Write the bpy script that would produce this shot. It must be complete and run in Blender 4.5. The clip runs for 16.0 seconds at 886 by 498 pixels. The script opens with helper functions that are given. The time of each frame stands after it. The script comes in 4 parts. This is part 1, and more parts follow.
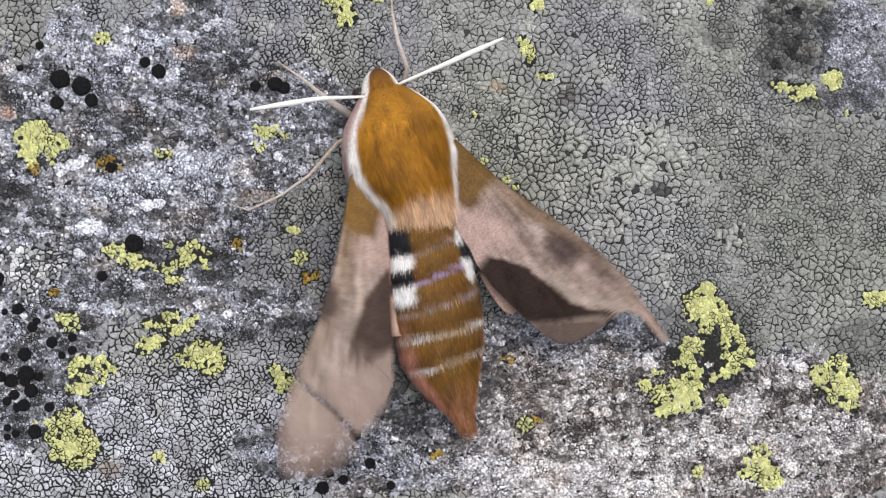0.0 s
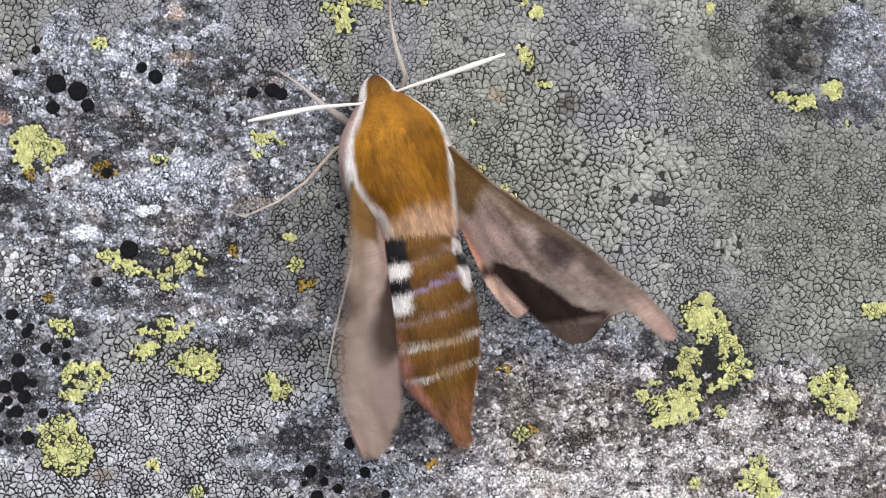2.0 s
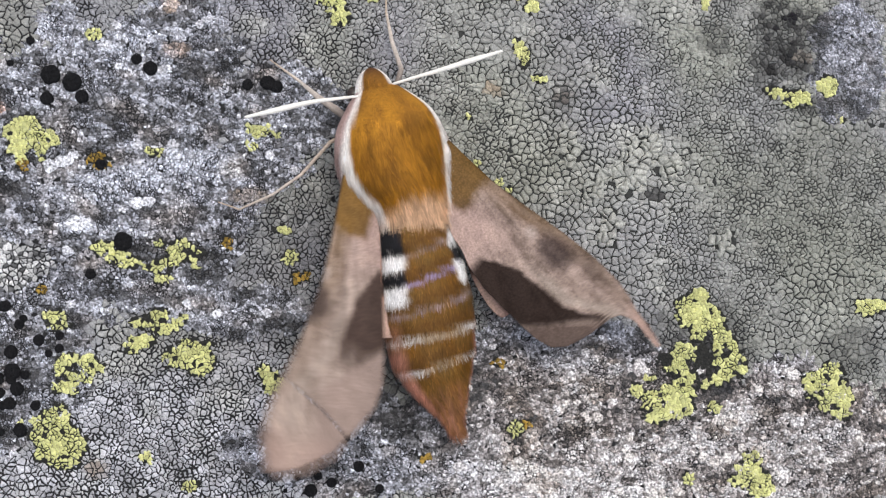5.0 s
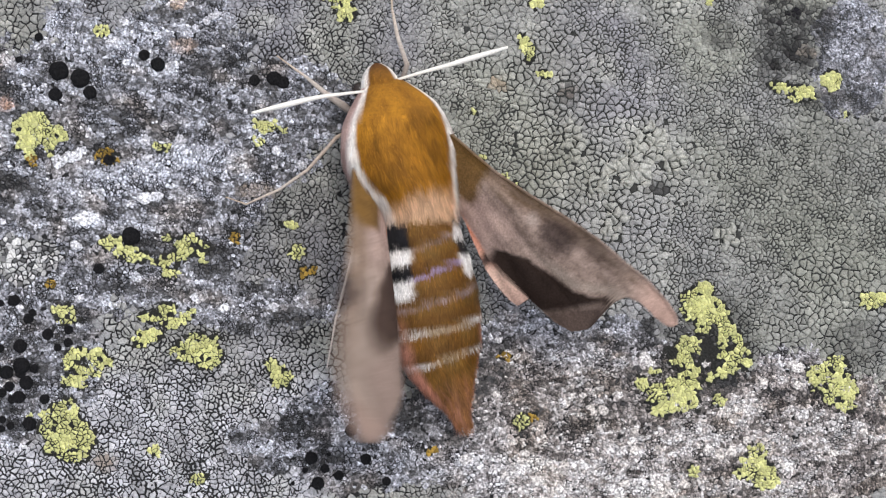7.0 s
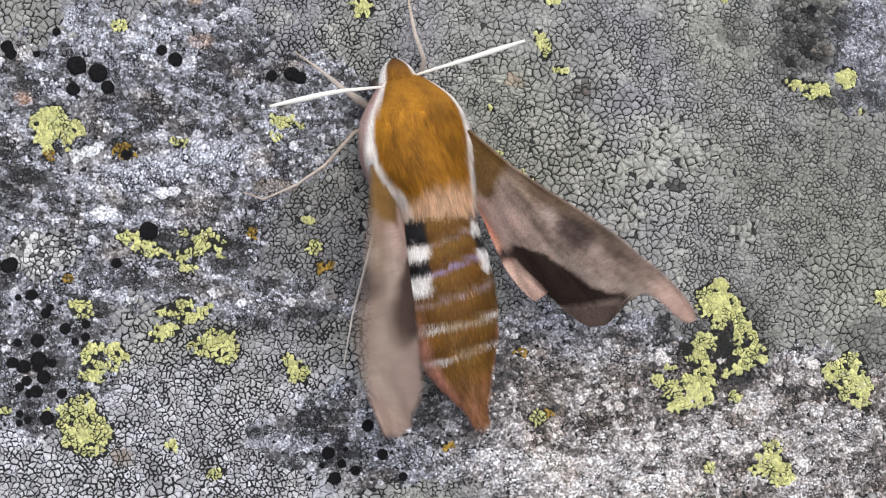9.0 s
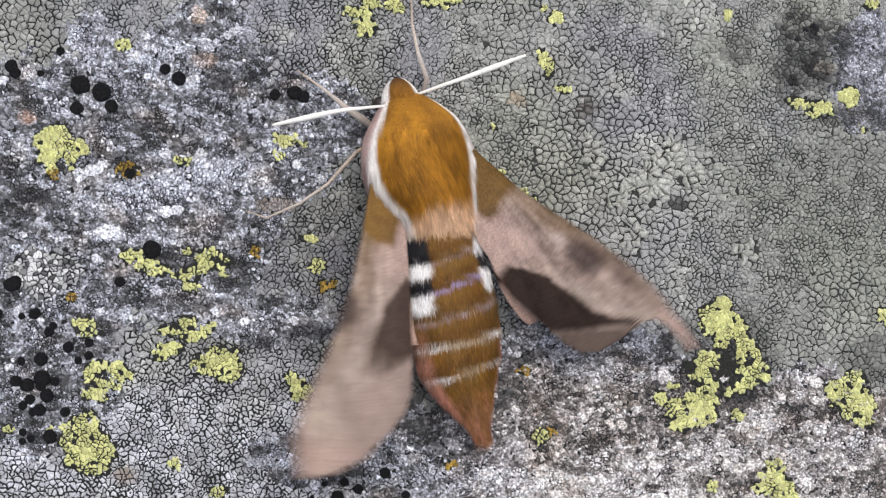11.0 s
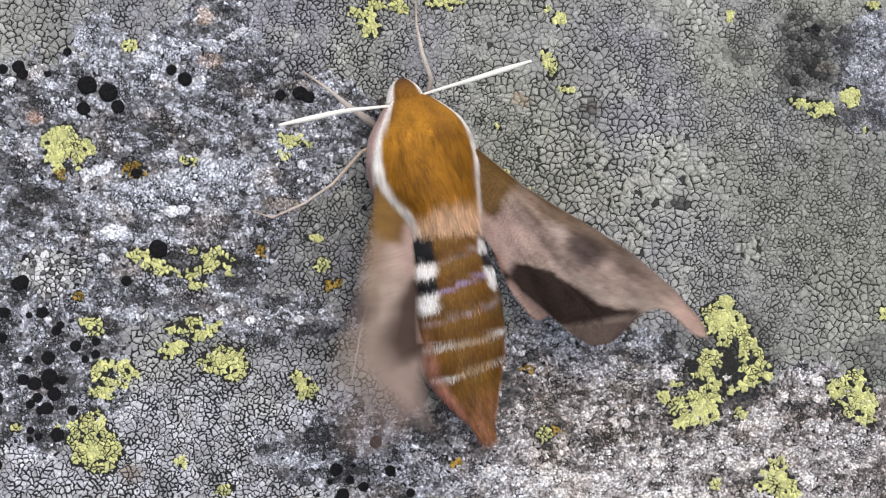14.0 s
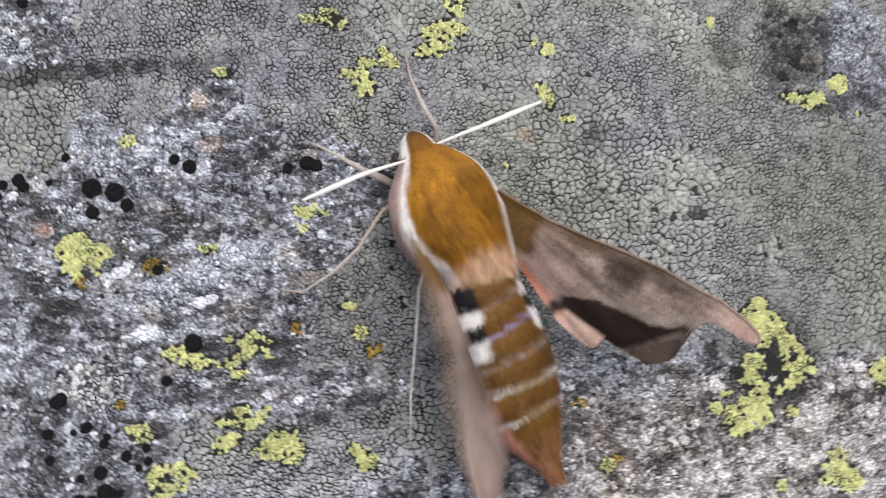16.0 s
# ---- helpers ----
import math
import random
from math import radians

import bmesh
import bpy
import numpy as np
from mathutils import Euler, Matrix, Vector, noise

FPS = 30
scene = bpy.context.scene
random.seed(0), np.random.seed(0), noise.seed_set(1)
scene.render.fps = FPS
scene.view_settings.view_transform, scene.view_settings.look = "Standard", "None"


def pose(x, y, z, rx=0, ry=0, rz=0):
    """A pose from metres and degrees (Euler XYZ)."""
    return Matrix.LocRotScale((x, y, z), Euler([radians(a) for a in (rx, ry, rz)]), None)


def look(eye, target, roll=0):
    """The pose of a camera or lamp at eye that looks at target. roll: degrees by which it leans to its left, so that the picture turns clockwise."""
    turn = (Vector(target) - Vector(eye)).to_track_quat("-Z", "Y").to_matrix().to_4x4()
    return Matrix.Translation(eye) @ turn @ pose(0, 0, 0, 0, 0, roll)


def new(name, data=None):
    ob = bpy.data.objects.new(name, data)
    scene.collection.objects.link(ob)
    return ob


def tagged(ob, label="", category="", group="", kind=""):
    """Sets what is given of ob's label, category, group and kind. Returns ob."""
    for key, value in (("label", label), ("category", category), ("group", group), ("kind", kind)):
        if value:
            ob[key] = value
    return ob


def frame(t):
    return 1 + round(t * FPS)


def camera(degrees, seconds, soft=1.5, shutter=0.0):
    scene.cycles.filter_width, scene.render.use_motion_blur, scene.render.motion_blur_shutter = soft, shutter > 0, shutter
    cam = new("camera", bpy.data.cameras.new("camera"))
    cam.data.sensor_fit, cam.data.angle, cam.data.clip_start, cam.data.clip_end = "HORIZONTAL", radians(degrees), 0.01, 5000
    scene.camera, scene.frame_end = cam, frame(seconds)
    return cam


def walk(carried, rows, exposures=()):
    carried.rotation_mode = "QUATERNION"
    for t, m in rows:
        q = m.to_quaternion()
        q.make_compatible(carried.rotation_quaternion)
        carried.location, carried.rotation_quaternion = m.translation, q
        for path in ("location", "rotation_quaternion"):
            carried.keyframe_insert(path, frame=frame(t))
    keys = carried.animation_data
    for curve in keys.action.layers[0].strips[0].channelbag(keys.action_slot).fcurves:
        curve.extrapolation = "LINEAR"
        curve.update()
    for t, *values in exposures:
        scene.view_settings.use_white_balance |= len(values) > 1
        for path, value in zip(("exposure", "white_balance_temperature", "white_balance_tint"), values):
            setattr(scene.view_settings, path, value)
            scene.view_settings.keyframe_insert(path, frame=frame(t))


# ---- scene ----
# ---- camera ----
cam = camera(28, 16.0, soft=1.25, shutter=0.65)
PATH = [
    (0, -0.02911, -0.02311, 0.17940, 7.34, -9.14, -0.61),
    (0.5, -0.02967, -0.02365, 0.17930, 7.54, -9.20, -0.55),
    (1, -0.03017, -0.02362, 0.17895, 7.66, -9.35, -0.50),
    (1.5, -0.03036, -0.02373, 0.17862, 7.73, -9.49, -0.31),
    (2, -0.02846, -0.02309, 0.17855, 7.57, -9.13, -0.21),
    (2.5, -0.02881, -0.02309, 0.17832, 7.43, -9.42, -0.27),
    (3, -0.02966, -0.02315, 0.17836, 7.19, -9.76, -0.26),
    (3.5, -0.03126, -0.02411, 0.17777, 7.54, -9.90, -0.04),
    (3.7, -0.03113, -0.02345, 0.17764, 7.33, -10.03, 0.13),
    (5.8, -0.02970, -0.02484, 0.17762, 7.99, -9.71, -0.07),
    (6, -0.03031, -0.02474, 0.17790, 7.79, -9.68, -0.04),
    (6.5, -0.03004, -0.02437, 0.17889, 7.48, -9.51, 0.04),
    (7, -0.02981, -0.02534, 0.17866, 7.86, -9.53, -0.11),
    (7.5, -0.03095, -0.02478, 0.17826, 7.73, -9.67, -0.06),
    (8, -0.03079, -0.02458, 0.17807, 7.67, -9.48, 0.06),
    (8.2, -0.03175, -0.02521, 0.17795, 7.75, -9.81, -0.02),
    (10.5, -0.03249, -0.02649, 0.17918, 8.15, -9.66, 0.09),
    (11, -0.03177, -0.02567, 0.17870, 8.38, -9.53, 0.05),
    (11.5, -0.03126, -0.02595, 0.17921, 8.43, -9.34, 0.08),
    (12, -0.03191, -0.02637, 0.17877, 8.50, -9.52, 0.04),
    (12.5, -0.03301, -0.02640, 0.17896, 8.37, -9.87, 0.01),
    (13, -0.03337, -0.02563, 0.17921, 8.32, -9.78, 0.16),
    (13.5, -0.03375, -0.02584, 0.17937, 8.36, -9.77, 0.11),
    (14, -0.03252, -0.02626, 0.17968, 8.50, -9.56, 0.00),
    (14.5, -0.03550, -0.02724, 0.17836, 9.00, -10.03, -0.32),
    (15, -0.03529, -0.02675, 0.18028, 8.98, -10.57, -2.26),
    (15.5, -0.04216, -0.02472, 0.17806, 10.45, -12.25, -6.11),
    (16, -0.05111, -0.02530, 0.17271, 12.51, -13.02, -10.25),
]
walk(cam, [(t, pose(*p)) for t, *p in PATH])

# ---- light: bright overcast sky, brightest towards one side ----
world = bpy.data.worlds.new("sky")
scene.world = world
world.use_nodes = True
sky = world.node_tree.nodes.new("ShaderNodeTexSky")
sky.sky_type, sky.sun_disc = "NISHITA", False
sky.sun_elevation, sky.sun_rotation = radians(77), radians(9.5)
sky.dust_density, sky.air_density = 4.0, 1.0
soften = world.node_tree.nodes.new("ShaderNodeHueSaturation")
soften.inputs["Saturation"].default_value = 0.55
world.node_tree.links.new(sky.outputs[0], soften.inputs["Color"])
world.node_tree.links.new(soften.outputs[0], world.node_tree.nodes["Background"].inputs["Color"])
world.node_tree.nodes["Background"].inputs["Strength"].default_value = 0.185
sun_data = bpy.data.lights.new("sun", "SUN")
sun_data.energy, sun_data.angle, sun_data.color = 1.25, radians(40), (1.0, 0.985, 0.96)
sun = new("sun", sun_data)
sun.matrix_world = look((0.05, 0.3, 1.3), (0, 0, 0))
scene.view_settings.exposure = 0.04

MM = 0.001
rng = random.Random(7)


# ---- materials ----
def material(name, base=(0.5, 0.5, 0.5), rough=0.85, attr=False, scale=2500.0, amount=0.3, bump=0.3, big=250.0, big_amount=0.2,
             per_object=0.0, per_island=0.0, sheen=0.0, spec=0.3, bump_dist=0.0001, translucent=0.0, crystals=0.0):
    """Base colour (or the mesh's own colour layer) with variation at two scales, a bump and optional variation from piece to piece."""
    m = bpy.data.materials.new(name)
    m.use_nodes = True
    nt = m.node_tree
    N, L = nt.nodes, nt.links
    bsdf = N["Principled BSDF"]
    geo = N.new("ShaderNodeNewGeometry")
    tex = N.new("ShaderNodeTexCoord")
    fine = N.new("ShaderNodeTexNoise")
    fine.inputs["Scale"].default_value, fine.inputs["Detail"].default_value = scale, 4
    coarse = N.new("ShaderNodeTexNoise")
    coarse.inputs["Scale"].default_value, coarse.inputs["Detail"].default_value = big, 3
    L.new(tex.outputs["Object"], fine.inputs["Vector"])
    L.new(tex.outputs["Object"], coarse.inputs["Vector"])
    if attr:
        src = N.new("ShaderNodeVertexColor")
        src.layer_name = "col"
        colour = src.outputs["Color"]
    else:
        src = N.new("ShaderNodeRGB")
        src.outputs[0].default_value = (*base, 1)
        colour = src.outputs[0]

    def vary(colour, value, span):
        rngn = N.new("ShaderNodeMapRange")
        rngn.inputs["From Min"].default_value, rngn.inputs["From Max"].default_value = 0.25, 0.75
        rngn.inputs["To Min"].default_value, rngn.inputs["To Max"].default_value = 1 - span, 1 + span
        L.new(value, rngn.inputs["Value"])
        mul = N.new("ShaderNodeVectorMath")
        mul.operation = "SCALE"
        L.new(colour, mul.inputs[0])
        L.new(rngn.outputs[0], mul.inputs["Scale"])
        return mul.outputs[0]

    colour = vary(colour, fine.outputs["Fac"], amount)
    colour = vary(colour, coarse.outputs["Fac"], big_amount)
    if crystals:        # fine dark seams between crystals
        warp = N.new("ShaderNodeVectorMath")
        warp.operation = "MULTIPLY_ADD"
        warp.inputs[1].default_value = (0.00025,) * 3
        L.new(coarse.outputs["Color"], warp.inputs[0])
        L.new(tex.outputs["Object"], warp.inputs[2])
        seam = N.new("ShaderNodeTexVoronoi")
        seam.feature = "DISTANCE_TO_EDGE"
        seam.inputs["Scale"].default_value = crystals
        L.new(warp.outputs[0], seam.inputs["Vector"])
        edge = N.new("ShaderNodeMapRange")
        edge.inputs["From Min"].default_value, edge.inputs["From Max"].default_value = 0.0, 0.2
        edge.inputs["To Min"].default_value, edge.inputs["To Max"].default_value = 0.64, 1.12
        L.new(seam.outputs["Distance"], edge.inputs["Value"])
        mul = N.new("ShaderNodeVectorMath")
        mul.operation = "SCALE"
        L.new(colour, mul.inputs[0])
        L.new(edge.outputs[0], mul.inputs["Scale"])
        colour = mul.outputs[0]
    if per_object:
        info = N.new("ShaderNodeObjectInfo")
        colour = vary(colour, info.outputs["Random"], per_object)
    if per_island:
        colour = vary(colour, geo.outputs["Random Per Island"], per_island)
    L.new(colour, bsdf.inputs["Base Color"])
    bsdf.inputs["Roughness"].default_value = rough
    bsdf.inputs["Specular IOR Level"].default_value = spec
    if sheen:
        bsdf.inputs["Sheen Weight"].default_value = sheen
        bsdf.inputs["Sheen Roughness"].default_value = 0.4
    if bump:
        b = N.new("ShaderNodeBump")
        b.inputs["Strength"].default_value, b.inputs["Distance"].default_value = bump, bump_dist
        L.new(fine.outputs["Fac"], b.inputs["Height"])
        L.new(b.outputs[0], bsdf.inputs["Normal"])
    if translucent:
        tr = N.new("ShaderNodeBsdfTranslucent")
        mix = N.new("ShaderNodeMixShader")
        mix.inputs[0].default_value = translucent
        L.new(colour, tr.inputs["Color"])
        L.new(bsdf.outputs[0], mix.inputs[1])
        L.new(tr.outputs[0], mix.inputs[2])
        L.new(mix.outputs[0], N["Material Output"].inputs["Surface"])
    return m


M_CRUST = material("grey_crust", attr=True, scale=5600, amount=0.4, bump=0.8, big=900, big_amount=0.14, bump_dist=0.00008)
M_GRAIN = material("rock_grain", attr=True, rough=0.6, crystals=4600, scale=4200, amount=1.1, bump=0.8, big=1400, big_amount=0.2, spec=0.5, bump_dist=0.0001)
M_BASE = material("dark_rock", attr=True, scale=3000, amount=0.5, bump=0.6)
M_YELLOW = material("yellow_lichen", base=(0.59, 0.59, 0.265), rough=0.8, scale=6000, amount=0.26, bump=0.5, big=700, big_amount=0.12, per_object=0.15, bump_dist=0.00007)
M_YELLOW_RIM = material("black_lichen_border", base=(0.018, 0.018, 0.016), scale=5000, amount=0.5, bump=0.8)
M_ORANGE = material("orange_lichen", base=(0.31, 0.20, 0.04), scale=5000, amount=0.3, bump=0.5, per_object=0.3)
M_BLACK = material("black_lichen", base=(0.010, 0.010, 0.011), rough=0.95, scale=4500, amount=0.6, bump=1.0, spec=0.12, bump_dist=0.0002)
M_BODY = material("moth_skin", attr=True, rough=0.9, scale=4000, amount=0.25, bump=0.5, big=600, big_amount=0.12)
M_FUR = material("moth_hair", attr=True, rough=0.6, scale=900, amount=0.10, bump=0, big=350, big_amount=0.16, per_island=0.28, sheen=0.06, spec=0.15)
M_WING = material("wing_scales", attr=True, rough=0.85, spec=0.1, scale=5000, amount=0.3, bump=0.6, big=650, big_amount=0.16, bump_dist=0.00005, translucent=0.28)
M_WHITE = material("antenna_white", base=(0.78, 0.75, 0.69), rough=0.6, scale=5000, amount=0.08, bump=0.2, big=900, big_amount=0.06)
M_LEG = material("leg_scales", attr=True, rough=0.7, scale=5000, amount=0.25, bump=0.3)
M_EYE = material("eye", base=(0.03, 0.02, 0.015), rough=0.25, scale=5000, amount=0.2, bump=0.1, spec=0.5)


# ---- mesh helpers (all lengths in millimetres) ----
def mesh_of(name, verts, faces, mat, cols=None, smooth=True):
    me = bpy.data.meshes.new(name)
    v = np.asarray(verts, dtype=np.float64) * MM
    me.from_pydata(v.tolist(), [], faces)
    if cols is not None:
        layer = me.color_attributes.new("col", "FLOAT_COLOR", "POINT")
        c = np.ones((len(v), 4), dtype=np.float32)
        c[:, :3] = np.clip(np.asarray(cols, dtype=np.float32), 0.0, 1.0)
        layer.data.foreach_set("color", c.ravel())
    if smooth:
        me.polygons.foreach_set("use_smooth", np.ones(len(me.polygons), dtype=bool))
    me.materials.append(mat)
    return me


def part(name, me, parent=None, label="", at=(0, 0, 0), kind=""):
    ob = new(name, me)
    ob.location = Vector(at) * MM
    if parent is not None:
        ob.parent = parent
    return tagged(ob, label=label, kind=kind)


def bump2(x, y, s, seed=0.0):
    return noise.noise((x / s + seed, y / s - seed, 0.37 * seed))


def relief(x, y):
    """Height of the rock face."""
    h = 0.45 * bump2(x, y, 22, 3.1) + 0.22 * bump2(x, y, 8, 9.2)
    step = 0.5 + 0.5 * math.tanh((y - 30.2 + 0.08 * (x + 40)) * 0.8)
    h += 0.5 * step * (0.5 - 0.5 * math.tanh((x + 27) * 0.18))
    return h


def spot(x, y, cx, cy, rx, ry, soft=0.35):
    """1 inside an ellipse, 0 outside, with an uneven soft rim."""
    d = math.hypot((x - cx) / rx, (y - cy) / ry) + 0.28 * bump2(x, y, 0.5 * min(rx, ry) + 1.0, cx * 0.13)
    return min(1.0, max(0.0, (1.0 + soft * 0.5 - d) / soft))


# ---- the rock face ----
GRAINY = [(-36, 6, 17, 15.5), (-43, -10, 8.5, 12), (-25, 3, 6.5, 8), (-20, -6.5, 8, 2.6), (19, -19.5, 26, 9.0), (-7, -20, 12, 5.0), (39, -19, 16, 7.4),
          (45.3, 21.5, 4.2, 6.5), (-46, 33.5, 8, 4.5), (9, -11, 6, 4), (17.5, -10.2, 6.5, 3.4), (-24, 14.5, 6, 5), (-15, 14.2, 6.5, 4.6), (-18, 8.5, 4.5, 3.5), (-27, 20.5, 6.5, 5.5)]
BLANK_CRUST = [(-29, -11, 3.5, 2.2), (-41.8, -2.3, 3.2, 2.6)]
STREAKS = [(-31, 6.5, 9, 2.0, 0.55), (-25, 9, 6, 1.2, 0.5), (-36, 20, 9, 3.0, 0.35), (-19, -6.2, 6, 1.0, 0.35), (9, -22.8, 7, 1.6, 0.6), (21, -20.5, 9, 1.4, 0.45),
           (17, -24.5, 14, 1.6, 0.5), (15, -12.5, 4, 2.0, 0.3), (38, -19, 5, 2.2, 0.3), (36, -22.5, 14, 4.5, 0.16), (30, -18, 8, 2.2, 0.25), (-36, 1.8, 1.8, 0.9, 0.8), (-41.5, -3, 3.2, 2.6, 0.45), (-46.5, 33, 5, 1.6, 0.4)]
# dark growth, plus the moth's shadow at its left and fissure shade, painted as blots
DARKS = [(-14, -3, 5, 8, 0.30), (43.5, 14, 4.5, 5.5, 0.12), (39.6, 25.2, 3.6, 2.4, 0.88), (37.8, 21.6, 3.6, 2.3, 0.86), (36.0, 19.2, 1.4, 1.4, 0.7), (37.0, 25.5, 2.0, 3.4, 0.8), (41.5, 16.6, 2.2, 1.0, 0.55), (30.6, 23.6, 2.0, 2.0, 0.5), (-21.5, 18, 4.0, 3.4, 0.12), (-40, 28.8, 12, 1.0, 0.75), (-27, 28.5, 5, 0.9, 0.5), (-4.0, -12, 3.5, 6, 0.6), (4.5, -13, 2.4, 3, 0.3), (-8, 5, 4, 14, 0.25),
         (23.6, 6.6, 1.4, 0.8, 0.75), (13.8, 16.8, 1.2, 1.4, 0.55), (-44, 5, 3, 1.4, 0.6), (-22, -2, 6, 1.5, 0.3), (45, -9.5, 3, 2.4, 0.5), (-9, 16, 3, 3, 0.2), (28.5, -10, 4.4, 4.6, 0.8), (24, -8, 3, 2.6, 0.45)]


def crust_share(x, y):
    g = 0.0
    for cx, cy, rx, ry in GRAINY:
        g = max(g, spot(x, y, cx, cy, rx, ry, 0.8))
    for cx, cy, rx, ry in BLANK_CRUST:
        g = min(g, 1 - spot(x, y, cx, cy, rx, ry, 0.3))
    g += 0.30 * bump2(x, y, 4.5, 2.9) + 0.28 * bump2(x, y, 1.7, 6.1)
    return 1.0 - g


def stain_and_shade(x, y):
    """Dark growth with painted shade by the moth and in fissures, and pale quartz veins: two amounts."""
    dark = light = 0.0
    for cx, cy, rx, ry, a in DARKS:
        dark = max(dark, a * spot(x, y, cx, cy, rx, ry, 0.7))
    for cx, cy, rx, ry, a in STREAKS:
        light = max(light, a * spot(x, y, cx, cy, rx, ry, 0.8))
    return dark * min(1.3, max(0.4, 1 + 0.9 * bump2(x, y, 0.9, 3.7) + 0.5 * bump2(x, y, 0.35, 1.3))), light


def lerp(a, b, t):
    return tuple(p + (q - p) * t for p, q in zip(a, b))


TINTS = [(6.2, 17.2, 1.1, 0.7, (0.30, 0.20, 0.11)), (-27.2, 24.6, 0.9, 1.0, (0.48, 0.33, 0.22)), (-26.5, 20, 1.3, 0.8, (0.46, 0.33, 0.25)), (-19, 5.2, 2.0, 1.0, (0.27, 0.21, 0.16)),
         (40, 22, 1.2, 0.8, (0.30, 0.22, 0.15)), (-44, 13.3, 0.9, 0.7, (0.45, 0.24, 0.14)), (-33.5, -22.3, 1.1, 0.8, (0.28, 0.19, 0.12)), (13.8, 16.6, 0.9, 0.8, (0.22, 0.15, 0.11))]


def tinted(c, x, y):
    for cx, cy, rx, ry, tint in TINTS:
        c = lerp(c, tint, 0.5 * spot(x, y, cx, cy, rx, ry, 0.6))
    return c


def crust_colour(x, y):
    low = min(1.0, max(0.0, (-9 - y) / 6)) * min(1.0, max(0.0, (-8 - x) / 5))   # pale areoles low on the face
    c = lerp((0.28, 0.285, 0.25), (0.275, 0.272, 0.285), min(1.0, max(0.0, 0.5 + 1.2 * bump2(x, y, 9, 4.4))))
    c = lerp(c, (0.245, 0.245, 0.268), 0.6 * min(1.0, max(0.0, (-12 - x) / 6)))
    c = lerp(c, lerp((0.33, 0.33, 0.345), (0.57, 0.57, 0.605), min(1.0, max(0.0, 0.5 + 1.1 * bump2(x, y, 2.2, 8.3)))), low)
    c = lerp(c, (0.235, 0.235, 0.195), max(0.0, min(1.0, 1.6 * bump2(x, y, 14, 7.7))) * (1 - low) * 0.6)
    c = lerp(c, (0.41, 0.41, 0.37), 0.6 * max(0.0, min(1.0, 1.8 * bump2(x, y, 3.5, 1.7) - 0.15)))
    c = lerp(c, (0.40, 0.405, 0.35), 0.45 * spot(x, y, 22, 8.5, 5, 5, 0.9))
    c = lerp(c, (0.23, 0.235, 0.20), 0.65 * spot(x, y, 42, 5, 13, 16, 0.9))
    c = lerp(c, rng.choice([(0.10, 0.10, 0.10), (0.22, 0.22, 0.22), (0.40, 0.40, 0.39), (0.56, 0.555, 0.55), (0.60, 0.595, 0.585)]), spot(x, y, -41.8, -2.3, 3.2, 2.6, 0.4))
    c = tinted(c, x, y)
    dark, light = stain_and_shade(x, y)
    c = lerp(c, (0.045, 0.044, 0.043), dark)
    k = rng.uniform(0.86, 1.09)
    return tuple(v * k for v in c)


def sharp_step(x, a, b):
    return min(1.0, max(0.0, (x - a) / (b - a)))


def warmth(x, y):
    return min(1.0, max(0.0, (x + 4) / 12)) * min(1.0, max(0.0, (-8 - y) / 5))


def grain_colour(x, y):
    """How pale a weathered crystal is, and its colour: streaks, patches, painted shade and the luck of each grain."""
    dark, light = stain_and_shade(x, y)
    lean = 0.28 * sharp_step(-9 - y, 0.0, 4.0) - 0.12         # the veins rise a little to one side
    v = y - lean * x
    calm = 0.55 if x > 36 and y > 2 else 1.0
    q = (0.507 + calm * (0.32 * bump2(x, v * 2.6, 5.0, 2.2) + 0.38 * bump2(x, v * 3.0, 1.9, 5.9) + 0.30 * bump2(x, v * 1.3, 0.6, 7.3) + rng.gauss(0.0, 0.12))
         + 0.65 * (light - dark) - 0.04 * sharp_step(-12 - x, 0, 6))
    warm = min(1.0, 0.75 * warmth(x, y) + 0.7 * max(0.0, 1.6 * bump2(x, v * 1.5, 3.1, 9.4) - 0.25))
    deep, mid, pale = lerp((0.115, 0.117, 0.128), (0.12, 0.097, 0.083), warm), lerp((0.32, 0.325, 0.362), (0.34, 0.295, 0.265), warm), lerp((0.60, 0.62, 0.685), (0.65, 0.62, 0.595), warm)
    if q < 0.36:
        c = lerp((0.03, 0.029, 0.031), deep, sharp_step(q, 0.05, 0.36))
    elif q < 0.60:
        c = lerp(deep, mid, sharp_step(q, 0.36, 0.60))
    else:
        c = lerp(mid, pale, sharp_step(q, 0.60, 0.98))
    return q, tinted(c, x, y)


def chance(a, b):
    """A steady number from 0 to 1 for the edge between two sites, the same from both sides."""
    a, b = sorted((a, b))
    h = (a[0] * 73856093 ^ a[1] * 19349663 ^ b[0] * 83492791 ^ b[1] * 49979687) & 0xFFFFFF
    h = (h ^ (h >> 11)) * 2654435761 & 0xFFFFFFFF
    return ((h ^ (h >> 15)) & 0xFFFF) / 65536


